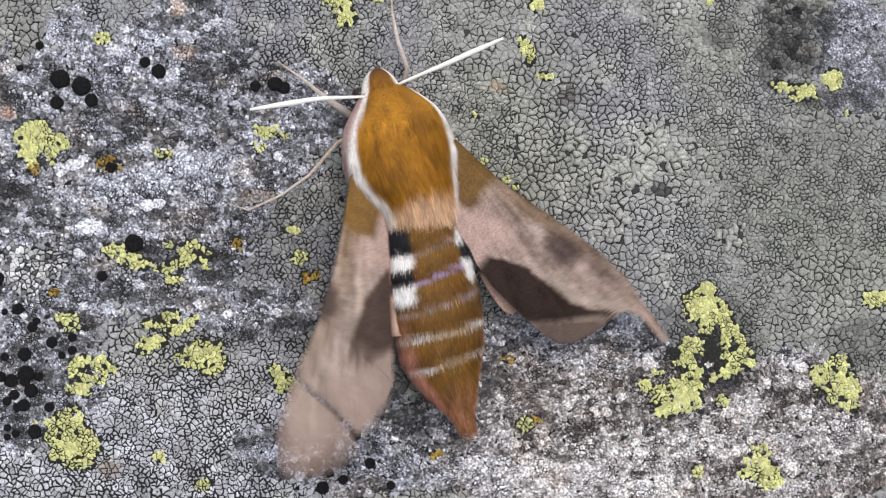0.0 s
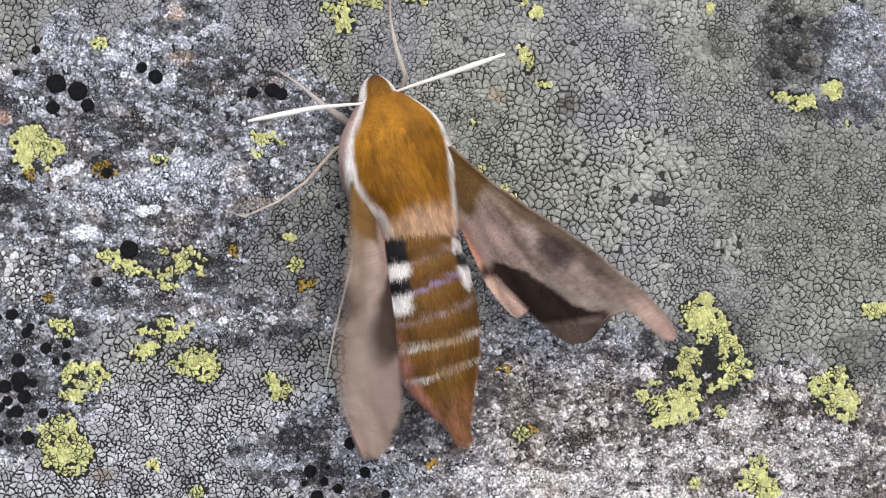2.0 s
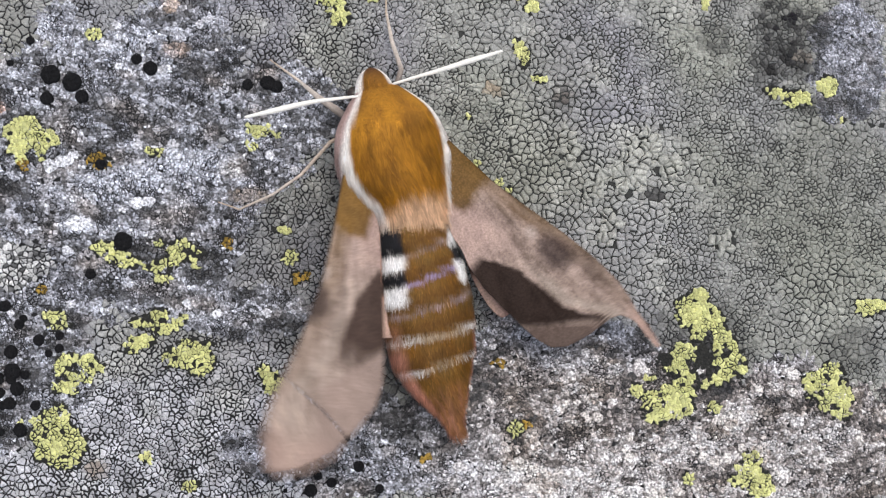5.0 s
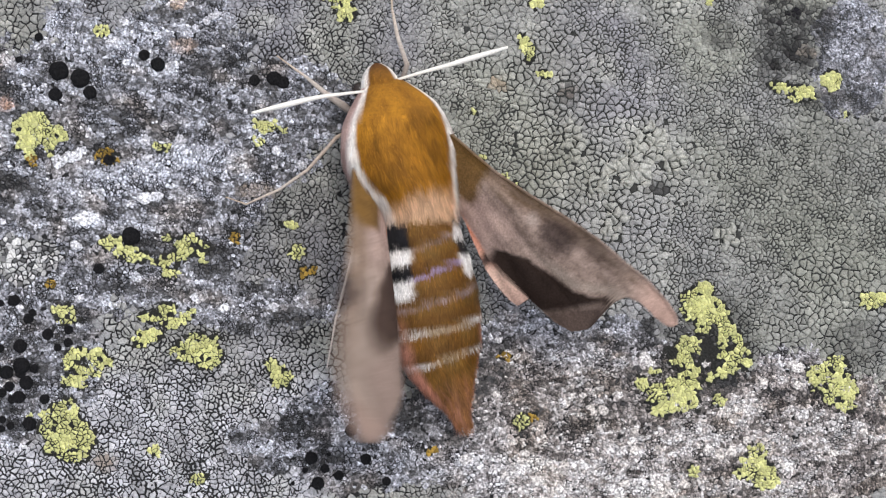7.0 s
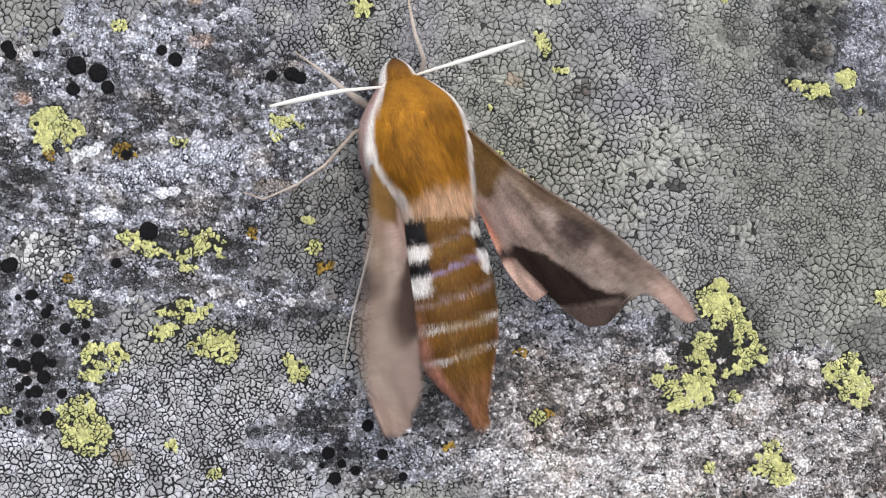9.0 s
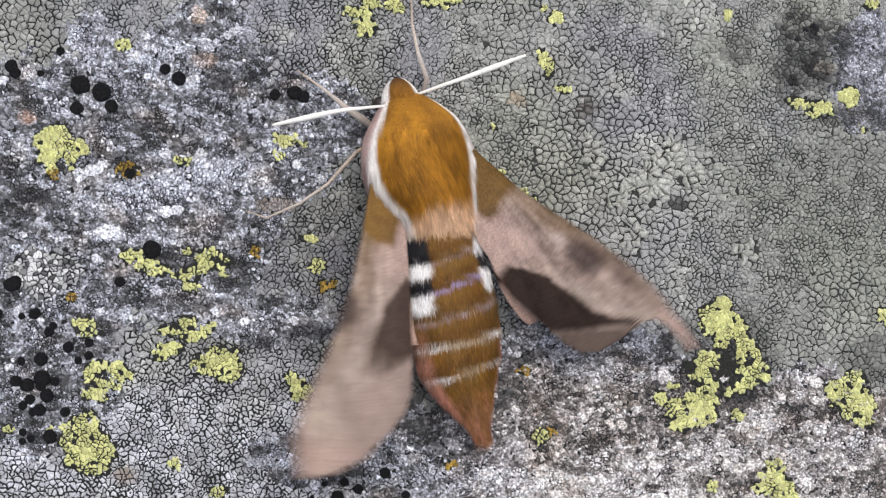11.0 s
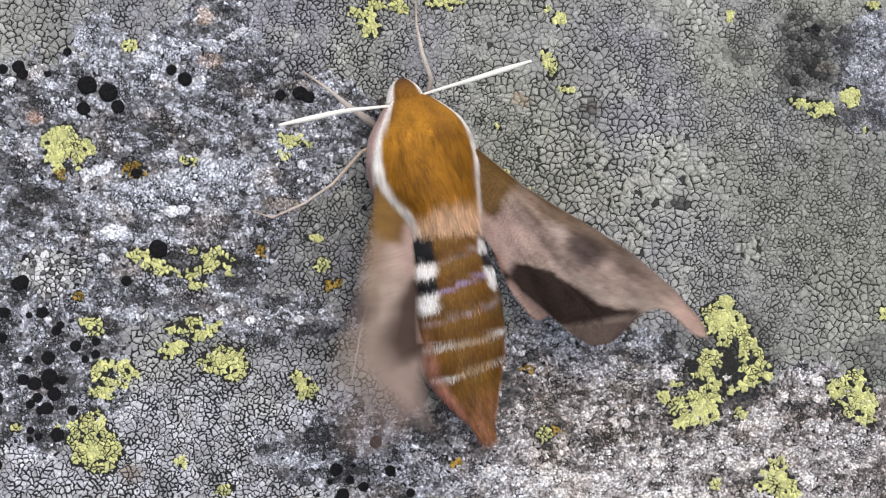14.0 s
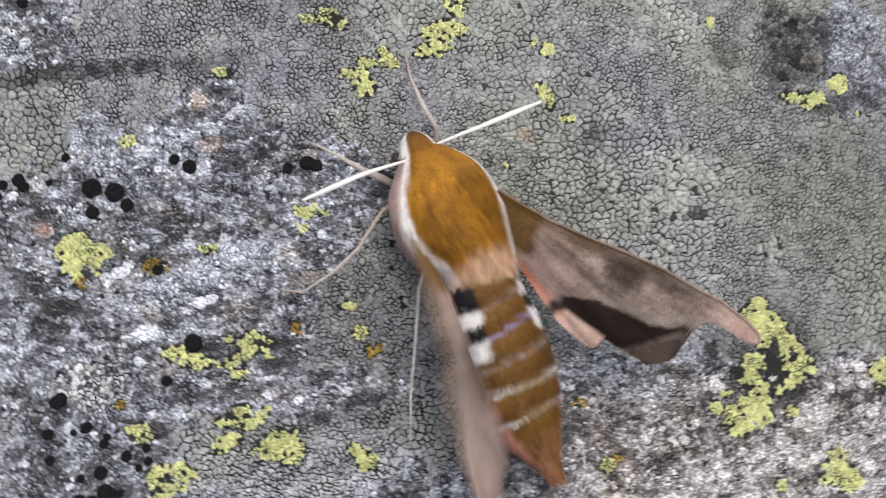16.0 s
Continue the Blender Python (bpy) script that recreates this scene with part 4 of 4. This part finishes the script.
def antenna(root, bend, tip):
    pts = [(0, 0, 0), np.subtract(bend, root) * 0.5 + (0, 0, 0.15), np.subtract(bend, root), (np.subtract(bend, root) + np.subtract(tip, root)) / 2, np.subtract(tip, root)]
    verts, faces = tube(pts, (0.13, 0.17, 0.23, 0.28, 0.13), 40)
    return part("antenna", mesh_of("antenna", verts, faces, M_WHITE), moth, "white club-shaped antenna", at=Vector(root) - BASE)


LEFT_ROOT, LEFT_TIP = (-8.75, 14.25, 7.2), (-20.3, 12.4, 8.6)
RIGHT_ROOT, RIGHT_TIP = (-5.7, 15.5, 7.2), (4.9, 20.2, 8.8)
antenna_left = antenna(LEFT_ROOT, (-13.85, 13.6, 8.5), LEFT_TIP)
antenna_right = antenna(RIGHT_ROOT, (-0.9, 17.5, 8.4), RIGHT_TIP)


# legs
def leg(points, radii, split, tones, label):
    """A thigh and shin in one tapered piece, with the thin foot as a piece of its own."""
    rel = [Vector(p) - BASE for p in points]
    straight, thick = [], []
    for k in range(len(rel)):            # keep the pieces straight between the joints
        straight.append(rel[k])
        thick.append(radii[k])
        if k + 1 < len(rel):
            for q in (0.12, 0.5, 0.88):
                straight.append(rel[k].lerp(rel[k + 1], q))
                thick.append(radii[k] + (radii[k + 1] - radii[k]) * q)
    rel, radii, split = straight, thick, split * 4
    verts, faces = tube(rel[:split + 1], radii[:split + 1], 40, 8)
    cols = [lerp(tones[0], tones[1], k / len(verts)) for k in range(len(verts))]
    ob = part("leg", mesh_of("leg", verts, faces, M_LEG, cols), moth, label)
    verts, faces = tube(rel[split:], radii[split:], 18, 8)
    cols = [lerp(tones[1], tones[2], k / len(verts)) for k in range(len(verts))]
    part("foot", mesh_of("foot", verts, faces, M_LEG, cols), ob)


PALE = (0.64, 0.58, 0.53)
DUST, BONE, STRAW = (0.10, 0.075, 0.062), (0.52, 0.455, 0.40), (0.40, 0.30, 0.21)
leg([(-9.3, 12.6, 3.6), (-10.6, 13.7, 3.0), (-12.3, 15.0, 2.4), (-14.2, 16.9, 1.4), (-17.1, 19.2, 0.45)], (0.35, 0.42, 0.32, 0.16, 0.06), 3, (DUST, BONE, STRAW), "pale dusty front leg")
leg([(-10.2, 10.8, 3.4), (-11.2, 10.3, 3.2), (-14.0, 7.1, 2.0), (-16.7, 5.2, 1.2), (-20.0, 3.7, 0.4), (-22.1, 4.4, 0.35)], (0.26, 0.19, 0.17, 0.14, 0.10, 0.05), 3, (STRAW, BONE, STRAW), "thin straw-coloured middle leg")
leg([(-4.6, 16.2, 3.6), (-3.95, 18.2, 2.8), (-4.75, 21.3, 1.7), (-5.25, 24.6, 0.9), (-5.25, 27.6, 0.4)], (0.28, 0.27, 0.22, 0.13, 0.06), 2, (DUST, BONE, STRAW), "pale dusty front leg")
leg([(-7.4, 5.0, 3.0), (-8.6, 2.2, 2.4), (-9.6, -2.6, 1.4), (-10.9, -8.0, 0.7), (-11.7, -12.8, 0.35)], (0.22, 0.17, 0.15, 0.12, 0.06), 2, (PALE, PALE, PALE), "thin whitish hind leg")


# wings
def table(pairs, x):
    xs, ys = zip(*pairs)
    return float(np.interp(x, xs, ys))


BEAKED = dict(length=29.8, turn=40.3, curl=55,
              front=[(0, 0.9), (3, 0.7), (6, 0.55), (10, 0.8), (15, 1.25), (19, 1.4), (21.5, 1.2), (23.5, 0.95), (25.5, 0.85), (27.5, 0.8), (29.2, 0.6), (29.9, 0.1)],
              rear=[(0, -4.0), (3, -5.3), (6, -6.2), (8, -6.8), (9.5, -7.6), (12, -8.3), (14.5, -8.5), (17, -8.7), (19.3, -8.8), (21, -8.5), (22.3, -7.3), (23.1, -5.4), (23.8, -2.7), (24.6, -1.6), (26, -1.3), (28, -1.2), (29.3, -0.8), (29.9, -0.1)])
SPREAD = dict(length=32.2, turn=32.9, curl=0,
              front=[(0, 0.2), (4, -0.2), (8, -0.7), (13, -1.1), (18, -0.9), (22, -0.35), (26, 0.4), (29, 0.85), (32.2, 0.9)],
              rear=[(0, -2.5), (3.2, -3.7), (6.4, -5.3), (11.8, -7.3), (16, -8.8), (20.5, -10.0), (22.5, -9.9), (25, -8.9), (28, -6.8), (30.5, -3.2), (32.2, 0.75)])


def wing_tone(x, y, front, rear, length, pale):
    """Colour of the forewing x along it from the root, y across, its front edge positive."""
    ang = math.atan2(-y + 1.0, x + 4.0)
    nz = noise.noise((x * 0.35, y * 0.5, 1.7)) * 0.5 + noise.noise((x * 1.6, y * 1.6, 8.1)) * 0.3 + noise.noise((x * 3.6, y * 3.6, 2.1)) * 0.22
    streak = noise.noise((ang * 26, x * 0.12, 4.0)) * 0.6 + noise.noise((ang * 60, x * 0.3, 7.0)) * 0.4
    ash = lerp((0.44, 0.33, 0.275), (0.53, 0.415, 0.345), pale)
    c = lerp(ash, lerp((0.17, 0.122, 0.098), (0.19, 0.14, 0.112), pale), max(0.0, min(1.0, 0.40 + 1.3 * nz + 1.2 * streak)))
    c = lerp(c, (0.54, 0.385, 0.33), 0.85 * sharp(-y + nz, 1.6, 3.6) * sharp(13 - x, 0.0, 5.0))
    olive = lerp((0.175, 0.098, 0.030), (0.235, 0.125, 0.030), pale)
    root = sharp(5.6 + 2.6 * pale + 1.0 * nz - x, -0.5, 0.4) * sharp(y + 4.0 - 0.5 * nz, -0.4, 0.4)
    c = lerp(c, lerp(olive, (0.05, 0.035, 0.025), 0.7 * sharp(x, 4.0, 6.2) * sharp(-y, 1.6, 3.4) * (1 - pale)), 0.95 * root)
    c = lerp(c, olive, lerp((0.48,), (0.3,), pale)[0] * sharp(y - front + 1.7 + 0.5 * nz, -0.5, 0.9) * sharp(26 - x, 0.0, 12.0))
    c = lerp(c, (0.06, 0.042, 0.038), 0.85 * sharp(1.9 - math.hypot((x - 15.2) * 0.85, (y + 0.9) * 1.1) + 0.7 * nz, -0.5, 0.8))
    c = lerp(c, (0.055, 0.04, 0.036), 0.45 * sharp(1.2 - math.hypot((x - 19) * 0.4, (y - front + 1.0)) + 0.5 * nz, -0.4, 0.8) * (1 - pale))
    c = lerp(c, (0.52, 0.43, 0.38), 0.5 * sharp(1.0 - math.hypot(x - 12.2, y + 0.9) / 0.8, -0.2, 0.6))
    upper = -6.0 + 1.45 * sharp(x, 10, 13.6) - 0.1 * sharp(x, 13.6, 19) + 1.9 * sharp(x, 19.4, 23.0)
    lower = -9.5 + 5.6 * sharp(x, 16.8, 22.6) + 0.35 * noise.noise((x * 1.1, 3.0, 2.0))
    band = sharp(upper + 0.4 * nz - y, -0.12, 0.2) * sharp(y - lower + 0.3 * nz, -0.8, 0.7) * sharp(x, 9.4, 10.2) * (1 - pale * sharp(x, 17.5, 20.5))
    c = lerp(c, lerp((0.022, 0.013, 0.010), (0.085, 0.054, 0.043), pale), 0.96 * band)
    c = lerp(c, (0.47, 0.385, 0.32), 0.6 * sharp(y - upper, 0.1, 0.5) * sharp(1.8 - (y - upper), 0.0, 0.9) * sharp(x, 13, 17) * (1 - 0.5 * pale))
    margin = sharp(lower - y, 0.0, 0.6) * sharp(x, 15.5, 17.5)
    c = lerp(c, lerp((0.115, 0.080, 0.065), (0.47, 0.35, 0.295), pale), 0.9 * margin)
    c = lerp(c, (0.05, 0.035, 0.03), 0.5 * sharp(0.35 - (y - rear), 0.0, 0.3) * sharp(x, 18, 20) * (1 - pale))
    return lerp(c, (0.50, 0.335, 0.275), 0.8 * sharp(x, length - 5.5, length - 3.0) * (1 - 0.6 * pale))


def forewing(shape, side, pale, label, at):
    """side: 1 for the right wing, -1 for the left. A cambered sheet with veins, thin but closed."""
    nx, ny = 96, 40
    al = radians(shape["turn"])
    top, low, cols = [], [], []
    for i in range(nx):
        x = shape["length"] * i / (nx - 1)
        fr, re = table(shape["front"], x), table(shape["rear"], x)
        for j in range(ny):
            q = j / (ny - 1)
            y = fr + (re - fr) * q
            lift = 1.0 * math.sin(math.pi * q) * sharp(x, 0, 8) * (0.6 + 0.4 * sharp(22 - x, 0, 8)) * 0.6 - 0.0012 * x * x
            ang = math.atan2(-y + 1.0, x + 4.0)
            lift += 0.09 * math.cos(ang * 34) * sharp(x, 4, 10)
            c = radians(shape["curl"]) * sharp(x, 22.5, 26.0)      # the beak is twisted on edge
            mid = (fr + re) / 2 if x > 24.6 else 0.0
            y, lift = mid + (y - mid) * math.cos(c) - 0.035 * max(0.0, x - 24.0) ** 2, lift - (y - mid) * math.sin(c)
            a, b = x * math.cos(al) - y * math.sin(al), x * math.sin(al) + y * math.cos(al)
            thick = 0.05 + 0.22 * max(0.0, 1 - q * 9)
            top.append((a, side * b, lift + thick))
            low.append((a, side * b, lift - thick))
            cols.append(wing_tone(x, fr + (re - fr) * q, fr, re, shape["length"], pale))
    verts, n = top + low, nx * ny
    faces = []
    for i in range(nx - 1):
        for j in range(ny - 1):
            k = i * ny + j
            quad = (k, k + 1, k + ny + 1, k + ny)
            faces += [quad[::-1] if side > 0 else quad, tuple(n + q for q in (quad if side > 0 else quad[::-1]))]
    rim = [i * ny for i in range(nx)] + [(nx - 1) * ny + j for j in range(1, ny)] + [i * ny + ny - 1 for i in range(nx - 2, -1, -1)] + list(range(ny - 2, 0, -1))
    faces += [(rim[k], rim[(k + 1) % len(rim)], n + rim[(k + 1) % len(rim)], n + rim[k]) for k in range(len(rim))]
    sheet = mesh_of("forewing", verts, faces, M_WING, cols + [lerp(c, (0.4, 0.3, 0.26), 0.5) for c in cols])
    if side > 0:
        return part("forewing", sheet, moth, label, at=at)
    inner = part("forewing", strip(sheet, "forewing", -99, FOLDS[0] + 0.25, side), moth, label, at=at)
    return inner, part("wing_fold", strip(sheet, "wing_fold", FOLDS[0], FOLDS[1] + 0.42, side), inner), part("wing_tip", strip(sheet, "wing_tip", FOLDS[1], 99, side), inner)


def strip(sheet, name, lo, hi, side):
    """The part of a wing between two slanting lines that cut off its tip."""
    bm = bmesh.new()
    bm.from_mesh(sheet)
    for bound, sign in ((lo, -1), (hi, 1)):
        bmesh.ops.bisect_plane(bm, geom=bm.verts[:] + bm.edges[:] + bm.faces[:], plane_co=(math.sin(SLANT) * bound * MM, side * math.cos(SLANT) * bound * MM, 0), plane_no=(sign * math.sin(SLANT), sign * side * math.cos(SLANT), 0), clear_outer=True)
    bmesh.ops.holes_fill(bm, edges=[e for e in bm.edges if e.is_boundary])
    me = bpy.data.meshes.new(name)
    bm.to_mesh(me)
    bm.free()
    me.materials.clear()
    me.materials.append(M_WING)
    return me


FOLDS, SLANT = (14.5, 20.5), radians(33)       # creases of the left wing, beyond its hinge


def hindwing(side, at, length, start, end, label):
    """A small fan from the root: rosy, with a black bar across and a cream edge beyond it."""
    nr, na = 40, 30
    verts, cols, low = [], [], []
    for i in range(nr):
        for j in range(na):
            u, q = i / (nr - 1), j / (na - 1)
            a = radians(start + (end - start) * q)
            r = length * u * (0.6 + 0.4 * math.sin(min(1.0, q / 0.4) * math.pi / 2)) + 0.4
            z = -0.35 + 0.10 * math.cos(a * 40) * u - 0.03 * r
            verts.append((r * math.cos(a), side * r * math.sin(a), z))
            nz = 0.4 * noise.noise((r * 0.8, a * 9, 2.0))
            c = lerp((0.55, 0.19, 0.11), (0.62, 0.36, 0.27), sharp(r, 3.0, 7.0))
            c = lerp(c, BLACK, 0.92 * sharp(0.75 - abs(r - 7.2 + nz), -0.1, 0.2))
            c = lerp(c, (0.66, 0.47, 0.38), 0.9 * sharp(r + nz, 8.0, 8.4))
            c = lerp(c, (0.50, 0.33, 0.27), 0.9 * sharp(r + nz, 10.5, 13.0))
            cols.append(c)
    low = [(p[0], p[1], p[2] - 0.07) for p in verts]
    n = len(verts)
    faces = []
    for i in range(nr - 1):
        for j in range(na - 1):
            k = i * na + j
            quad = (k, k + na, k + na + 1, k + 1)
            faces += [quad if side > 0 else quad[::-1], tuple(n + q for q in (quad[::-1] if side > 0 else quad))]
    rim = [i * na for i in range(nr)] + [(nr - 1) * na + j for j in range(1, na)] + [i * na + na - 1 for i in range(nr - 2, -1, -1)] + list(range(na - 2, 0, -1))
    faces += [(rim[k], rim[(k + 1) % len(rim)], n + rim[(k + 1) % len(rim)], n + rim[k]) for k in range(len(rim))]
    return part("hindwing", mesh_of("hindwing", verts + low, faces, M_WING, cols + cols), moth, label, at=at)


ROOT_R, ROOT_L = Vector((-0.4, 9.46, 7.0)), Vector((-9.7, 8.3, 7.0))
HIND_R, HIND_L = Vector((0.2, 4.2, 5.6)), Vector((-6.2, 2.4, 6.0))
wing_right = forewing(BEAKED, 1, 0.0, "grey-brown forewing with dark olive band and curled tip", ROOT_R - BASE)
wing_left, fold_left, tip_left = forewing(SPREAD, -1, 0.75, "pinkish-brown forewing with olive root", ROOT_L - BASE)
hind_right = hindwing(1, HIND_R - BASE, 12.5, 9, 29, "rosy hindwing with black band and cream edge")
hind_left = hindwing(-1, HIND_L - BASE, 11.5, 1, 22, "rosy hindwing with black band and cream edge")


# ---- how the wings flutter: 0 lowered, 1 raised, every tenth of a second ----
FLUTTER = []
FLUTTER.append((0.0, [0.0, 0.1, 0.7, 0.75, 0.2, 0.0, 0.3, 0.8, 0.2, 0.05, 0.2, 0.5, 0.7, 0.2, 0.0, 0.42, 0.8, 0.2, 0.0, 0.12, 0.8, 0.3, 0.0, 0.12, 0.75, 0.68, 0.0, 0.0, 0.7, 0.35, 0.0, 0.08, 0.7, 0.3, 0.0, 0.35, 0.75, 0.2]))
FLUTTER.append((3.8, [0.0, 0.2, 0.75, 0.3, 0.0, 0.2, 0.75, 0.25, 0.0, 0.4, 0.7, 0.15, 0.0, 0.5, 0.7, 0.1, 0.1, 0.6, 0.6, 0.3]))
FLUTTER.append((5.8, [0.12, 0.0, 0.55, 0.65, 0.0, 0.25, 0.7, 0.15, 0.1, 0.8, 0.2, 0.0, 0.76, 0.75, 0.0, 0.4, 0.6, 0.1, 0.45, 0.8, 0.1, 0.1, 0.75, 0.15, 0.2]))
FLUTTER.append((8.3, [0.7, 0.5, 0.0, 0.4, 0.75, 0.1, 0.15, 0.8, 0.3, 0.0, 0.6, 0.6, 0.05, 0.3, 0.75, 0.15, 0.1, 0.7, 0.5, 0.05]))
FLUTTER.append((10.3, [0.25, 0.4, 0.05, 0.6, 0.6, 0.0, 0.65, 0.1, 0.0, 0.7, 0.15, 0.35, 0.65, 0.0, 0.5, 0.2, 0.0, 0.8, 0.1, 0.3, 0.8, 0.0, 0.4, 0.25, 0.0, 0.75, 0.1, 0.45, 0.6]))
FLUTTER.append((13.2, [0.0, 0.8, 0.25, 0.05, 0.65, 0.05, 0.75, 0.2, 0.4, 0.4, 0.05, 0.85, 0.05, 0.4, 0.4, 0.05, 0.85, 0.15, 0.5, 0.5, 0.3, 0.9, 0.0, 0.55, 0.15, 0.35, 0.75, 0.2, 0.92]))
AXIS = -74.6


def flap(side, at, s, tilt=0.0):
    """The pose of a wing: turned about a hinge along the body."""
    if side > 0:
        yaw, pitch, angle = (float(np.interp(s, (-0.2, 0.0, 0.4, 0.8, 1.0), k)) for k in ((-79.5, -78.6, -75.5, -71.0, -69.5), (3, 2.3, 0.0, 5, 6), (-12, -1.6, 38, 52, 57)))
    else:
        rise = 56 * s if s < 0 else 28 * (0.15 * (s / 0.8) + 0.85 * (s / 0.8) ** 3) if s < 0.8 else 28 + 100 * (s - 0.8)
        yaw, pitch, angle = AXIS + 6 * min(0.3, max(-0.3, s)), tilt, -(17.4 + rise)
    return Matrix.Translation((at - BASE) * MM) @ pose(0, 0, 0, 0, 0, yaw) @ pose(0, 0, 0, 0, pitch, 0) @ pose(0, 0, 0, angle)


def crease(s, k):
    """How far the left wing bends up at its crease k on the way between lowered and raised."""
    bend = float(np.interp(s, (0.1, 0.25, 0.45, 0.65, 0.8, 0.92), (0, 24, 37, 17, 10, 0)))
    turn = Matrix.Identity(4)
    for j in range(k + 1):
        turn = turn @ pose(0, -FOLDS[j] * MM, -0.4 * MM, -bend) @ pose(0, FOLDS[j] * MM, 0.4 * MM)
    slant = pose(0, 0, 0, 0, 0, math.degrees(SLANT))
    return pose(0, 0, 0.03 * (k + 1) * MM) @ slant @ turn @ slant.inverted()      # each piece laps over the one before it


FEELERS = [(0.0, -20.3, 12.4, 4.9, 20.2), (1.5, -19.1, 12.2, 5.4, 19.5), (2.0, -19.4, 12.0, 5.3, 19.4), (3.5, -19.1, 11.9, 5.4, 19.4), (6.0, -19.2, 11.5, 5.7, 19.0), (8.0, -19.5, 11.6, 5.5, 19.0),
           (11.0, -19.9, 11.6, 5.1, 19.6), (12.5, -19.3, 11.6, 5.6, 19.0), (13.5, -19.4, 11.7, 5.4, 19.2), (14.5, -19.2, 11.7, 5.5, 18.9), (15.0, -19.0, 11.4, 5.9, 18.6), (16.0, -19.2, 11.4, 6.0, 18.4)]


def swing(root, rest, tip):
    """The pose of an antenna that points from its root to the tip."""
    turn = (Vector(rest) - Vector(root)).rotation_difference(Vector(tip) - Vector(root))
    return Matrix.Translation((Vector(root) - BASE) * MM) @ turn.to_matrix().to_4x4()


def motions():
    level = {}
    for start, values in FLUTTER:
        for k, s in enumerate(values):
            level[round(start * 10) + k] = s
    rows = []
    for k in range(481):
        # through each tenth of a second the wing sweeps on in the way it is going
        near, step = (k + 1) // 3, (k + 1) % 3 - 1
        s = level[min(160, near)]
        going = 1 if level[min(160, near + 1)] >= level[max(0, near - 1)] else -1
        sweep = step * going * math.sqrt(max(0.0, s * (1 - s)))
        rows.append((k / 30, min(1.0, max(-0.3, s + 1.0 * sweep + 0.34 * (1 - s) * step * going)), min(1.0, max(-0.05, s + 0.6 * sweep + 0.05 * step * going))))
    walk(wing_right, [(t, flap(1, ROOT_R, b)) for t, a, b in rows])
    walk(wing_left, [(t, flap(-1, ROOT_L, a)) for t, a, b in rows])
    walk(fold_left, [(t, crease(a, 0)) for t, a, b in rows])
    walk(tip_left, [(t, crease(a, 1)) for t, a, b in rows])
    walk(hind_right, [(t, flap(1, HIND_R, 0.6 * b)) for t, a, b in rows])
    walk(hind_left, [(t, flap(-1, HIND_L, 0.6 * a)) for t, a, b in rows])
    walk(antenna_left, [(t, swing(LEFT_ROOT, LEFT_TIP, (x, y, 8.6))) for t, x, y, _, _ in FEELERS])
    walk(antenna_right, [(t, swing(RIGHT_ROOT, RIGHT_TIP, (x, y, 8.8))) for t, _, _, x, y in FEELERS])


motions()
